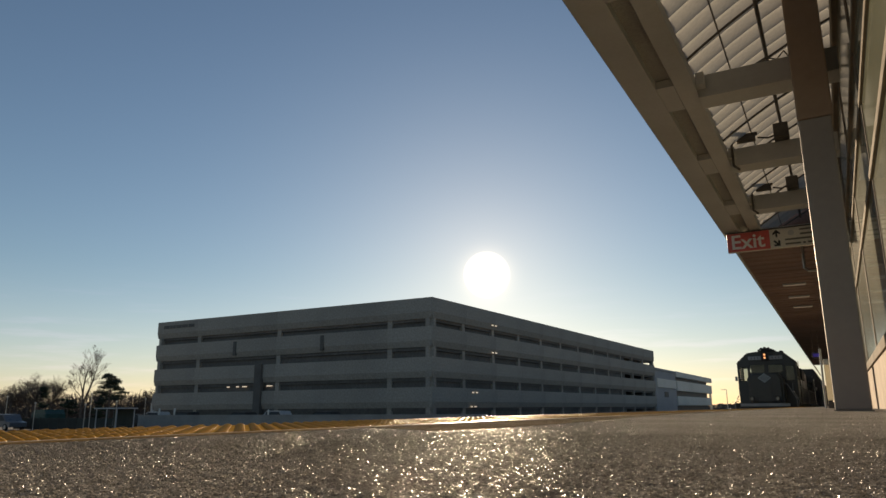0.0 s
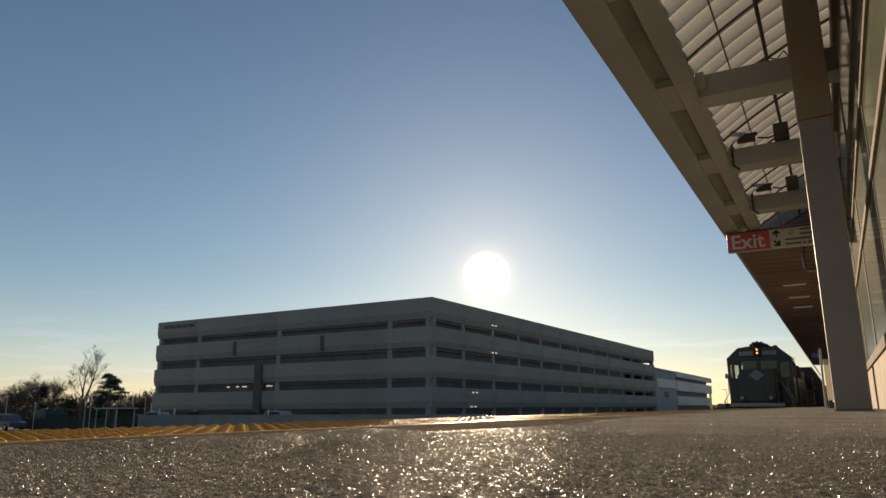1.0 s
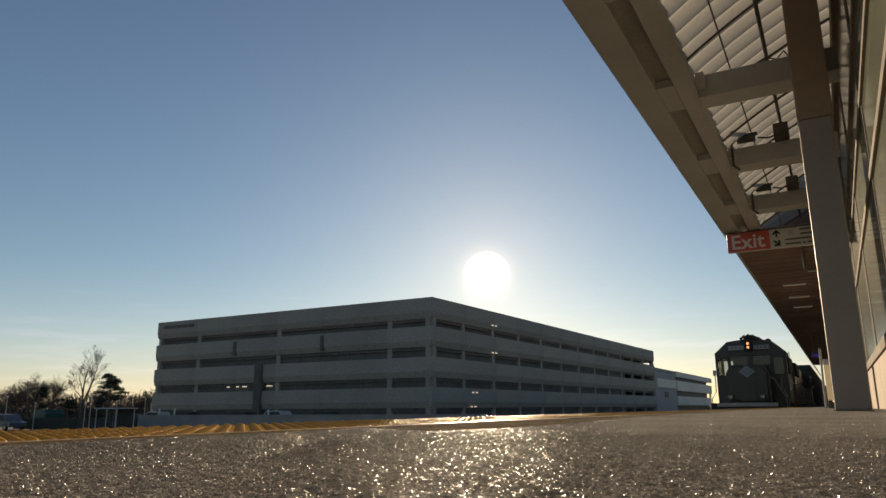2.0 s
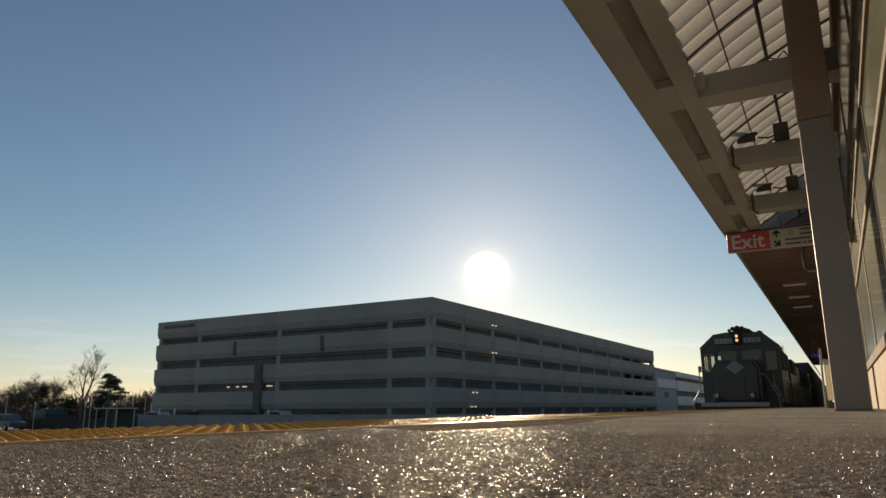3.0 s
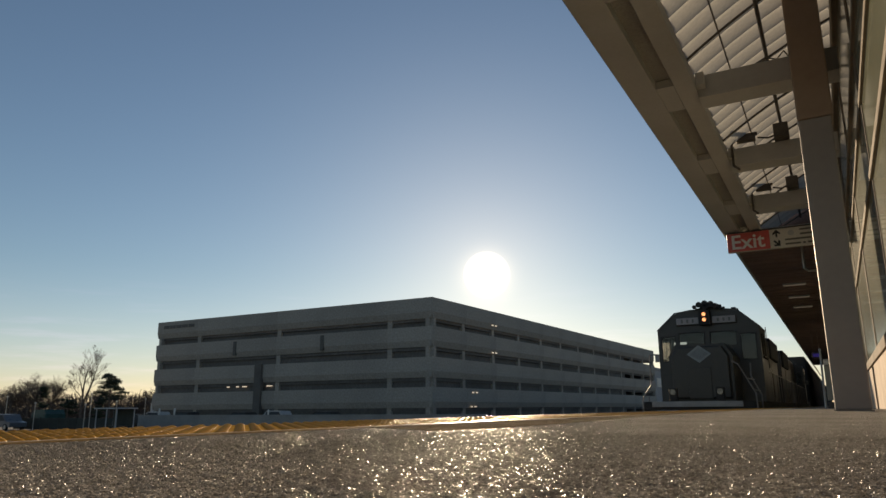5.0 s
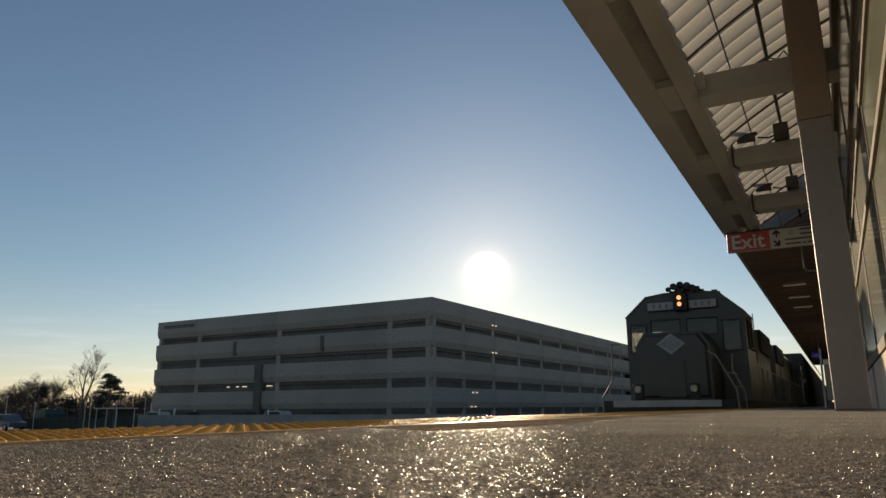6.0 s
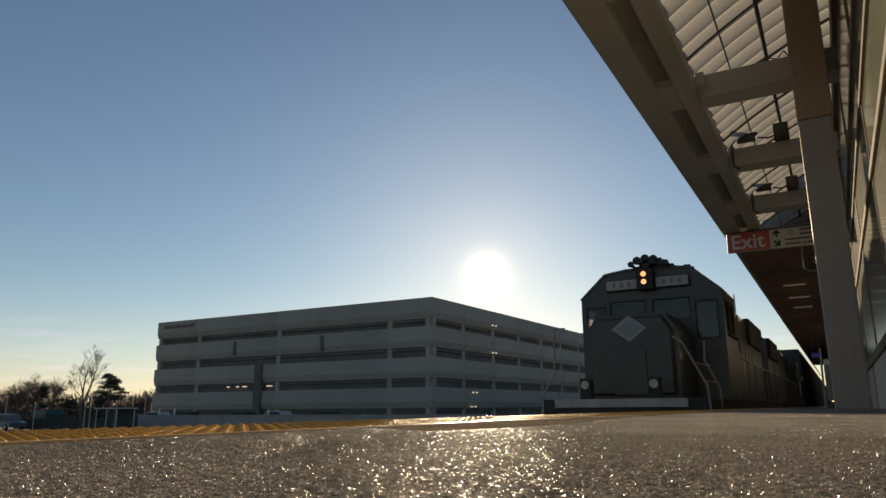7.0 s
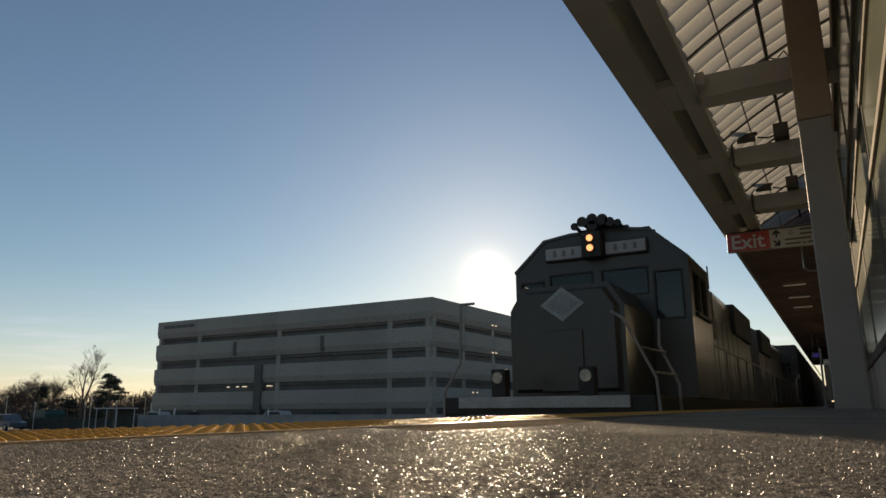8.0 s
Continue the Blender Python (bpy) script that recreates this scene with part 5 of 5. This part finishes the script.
        part("rail_crossbar", bm, HANDRAIL, L)
    # long hood
    bm = bmesh.new()
    prism(bm, [(-1.0, dk), (1.0, dk), (1.0, 3.93), (0.985, 4.03), (0.94, 4.12), (0.86, 4.18), (0.75, 4.21), (-0.75, 4.21), (-0.86, 4.18), (-0.94, 4.12), (-0.985, 4.03), (-1.0, 3.93)], 1, 2.001, hood_end)
    hood = part("long_hood", bm, LOCO, L, "dark green engine hood")
    part("radiator_box", boxes((-1.12, 1.12, 9.6, 13.9, 3.3, 4.16), bevel=0.05), LOCO_BLACK, hood)
    for y in (10.4, 11.8, 13.1):
        bm = bmesh.new()
        rod(bm, (0, y, 4.2), (0, y, 4.44), 0.58, 0.56, n=24)
        part("roof_fan", bm, LOCO_BLACK, hood)
    part("exhaust_stack", boxes((-0.2, 0.2, 7.2, 7.9, 4.2, 4.4), bevel=0.03), LOCO_BLACK, hood)
    for s in (-1, 1):
        for k in range(9):
            y = 2.5 + k * 1.0
            part("hood_door", boxes((s * 1.01 - 0.012, s * 1.01 + 0.012, y, y + 0.92, 1.6, 3.4), bevel=0.006), LOCO, hood)
        bm = bmesh.new()
        pipe(bm, [(s * 1.5, 2.3, 2.42), (s * 1.5, hood_end + 0.6, 2.42)], 0.018)
        part("side_handrail", bm, HANDRAIL, L)
        for k in range(8):
            y = 2.3 + k * (hood_end - 1.7) / 7
            bm = bmesh.new()
            rod(bm, (s * 1.5, y, dk), (s * 1.5, y, 2.42), 0.018)
            part("stanchion", bm, HANDRAIL, L)
    bm = bmesh.new()
    prism(bm, [(-1.3, 1.17), (1.3, 1.17), (1.3, 0.6), (0.9, 0.28), (-0.9, 0.28), (-1.3, 0.6)], 1, 4.0, 9.0)
    part("fuel_tank", bm, LOCO_BLACK, L)
    wheels = []
    for yc in (0.4, 11.6):
        for s in (-1, 1):
            bm = boxes((s * 1.05 - 0.09, s * 1.05 + 0.09, yc - 1.9, yc + 1.9, 0.48, 0.85), (s * 1.05 - 0.14, s * 1.05 + 0.14, yc - 1.6, yc - 1.1, 0.3, 0.72),
                       (s * 1.05 - 0.14, s * 1.05 + 0.14, yc + 1.1, yc + 1.6, 0.3, 0.72), (s * 1.05 - 0.16, s * 1.05 + 0.16, yc - 0.4, yc + 0.4, 0.4, 1.1), bevel=0.03)
            part("truck_sideframe", bm, LOCO_BLACK, L)
        for dy in (-1.37, 1.37):
            bm = bmesh.new()
            rod(bm, (-0.78, 0, 0), (0.78, 0, 0), 0.09, n=10)
            for s in (-1, 1):
                rod(bm, (s * 0.7, 0, 0), (s * 0.82, 0, 0), 0.508, n=32)
                rod(bm, (s * 0.68, 0, 0), (s * 0.7, 0, 0), 0.535, n=32)
                for k in range(6):
                    a = k * math.tau / 6
                    rod(bm, (s * 0.82, 0.3 * math.cos(a), 0.3 * math.sin(a)), (s * 0.835, 0.3 * math.cos(a), 0.3 * math.sin(a)), 0.06, n=8)
            w = part("wheelset", bm, RAIL, L, "worn steel wheelset")
            w.location = (0, yc + dy, 0.509)
            wheels.append(w)
    return L, wheels


def make_car(y0):
    c = base("freight_car", pose(TRACK_X, 44.4, RAIL_Z), "dark plain freight car coupled behind the locomotive", "freight car")
    a, b = y0, y0 + 15.0
    bm = bmesh.new()
    prism(bm, [(-1.55, 1.2), (1.55, 1.2), (1.55, 4.82), (1.45, 4.9), (-1.45, 4.9), (-1.55, 4.82)], 1, a, b)
    body = part("body", bm, CAR_DARK, c)
    for s in (-1, 1):
        for k in range(13):
            y = a + 0.3 + k * 1.2
            part("side_rib", boxes((s * 1.57 - 0.03, s * 1.57 + 0.03, y, y + 0.1, 1.25, 4.7)), CAR_DARK, body)
    for k in range(5):
        part("end_rib", boxes((-1.4, 1.4, a - 0.06, a - 0.001, 1.5 + k * 0.5, 1.6 + k * 0.5), bevel=0.01), CAR_DARK, body)
    part("running_board", boxes((-0.35, 0.35, a - 0.1, b + 0.1, 4.905, 4.94)), GALV, body)
    bm = bmesh.new()
    for x in (0.9, 1.3):
        rod(bm, (x, a - 0.1, 1.2), (x, a - 0.1, 4.2), 0.02, n=6)
    for k in range(8):
        rod(bm, (0.9, a - 0.1, 1.4 + k * 0.36), (1.3, a - 0.1, 1.4 + k * 0.36), 0.015, n=6)
    part("ladder", bm, HANDRAIL, c)
    part("coupler_bar", boxes((-0.12, 0.12, a - 1.0, b + 0.9, 0.8, 1.0)), RAIL, c)
    wheels = []
    for yc in (a + 2.0, b - 2.0):
        for s in (-1, 1):
            part("truck_sideframe", boxes((s * 1.02 - 0.08, s * 1.02 + 0.08, yc - 1.2, yc + 1.2, 0.4, 0.75), bevel=0.03), LOCO_BLACK, c)
        part("bolster", boxes((-1.1, 1.1, yc - 0.2, yc + 0.2, 0.75, 1.2)), LOCO_BLACK, c)
        for dy in (-0.9, 0.9):
            bm = bmesh.new()
            rod(bm, (-0.78, 0, 0), (0.78, 0, 0), 0.08, n=10)
            for s in (-1, 1):
                rod(bm, (s * 0.7, 0, 0), (s * 0.82, 0, 0), 0.42, n=28)
                rod(bm, (s * 0.68, 0, 0), (s * 0.7, 0, 0), 0.445, n=28)
            w = part("wheelset", bm, RAIL, c, "worn steel wheelset")
            w.location = (0, yc + dy, 0.421)
            wheels.append(w)
    return c, wheels


# ---------------------------------------------------------------- build
make_ground()
platform = make_platform()
make_track()
make_station_wall()
make_column()
make_canopy()
make_soffit_lamps()
make_beam_fixtures()
make_exit_sign()
make_platform_post()
make_garage()
make_far_buildings()
make_trees()
make_yard()
loco, loco_wheels = make_loco("locomotive", "dark green road-switcher locomotive with lit headlights on the near track")
second, second_wheels = make_loco("locomotive", "dark green second locomotive coupled back to back on the near track", False)
cars = [make_car(35.5 + k * 16.8) for k in range(10)]
make_tactile(platform)

# seconds and the place of the cab's front along the track
TRAIN = ((0.0, 44.3), (0.5, 42.2), (1.0, 40.1), (1.5, 38.0), (2.0, 35.95), (2.5, 33.9), (3.0, 31.85), (3.5, 29.75), (4.0, 27.65), (4.5, 25.65),
         (5.0, 23.65), (5.5, 21.65), (6.0, 19.67), (6.5, 17.68), (7.0, 15.7), (7.5, 13.76), (8.0, 11.83))


def motions():
    for thing in [loco] + [c for c, _ in cars]:
        walk(thing, [(t, pose(TRACK_X, y, RAIL_Z)) for t, y in TRAIN])
    walk(second, [(t, pose(TRACK_X, y + 31.4, RAIL_Z, 0, 0, 180)) for t, y in TRAIN])
    ts = [i * 0.1 for i in range(81)]
    ys = [float(np.interp(t, [r[0] for r in TRAIN], [r[1] for r in TRAIN])) for t in ts]
    for ws, radius, sign in [(loco_wheels, 0.508, 1), (second_wheels, 0.508, -1)] + [(w, 0.42, 1) for _, w in cars]:
        for w in ws:
            at = w.location.copy()
            walk(w, [(t, pose(at.x, at.y, at.z, sign * math.degrees((TRAIN[0][1] - y) / radius))) for t, y in zip(ts, ys)])


motions()
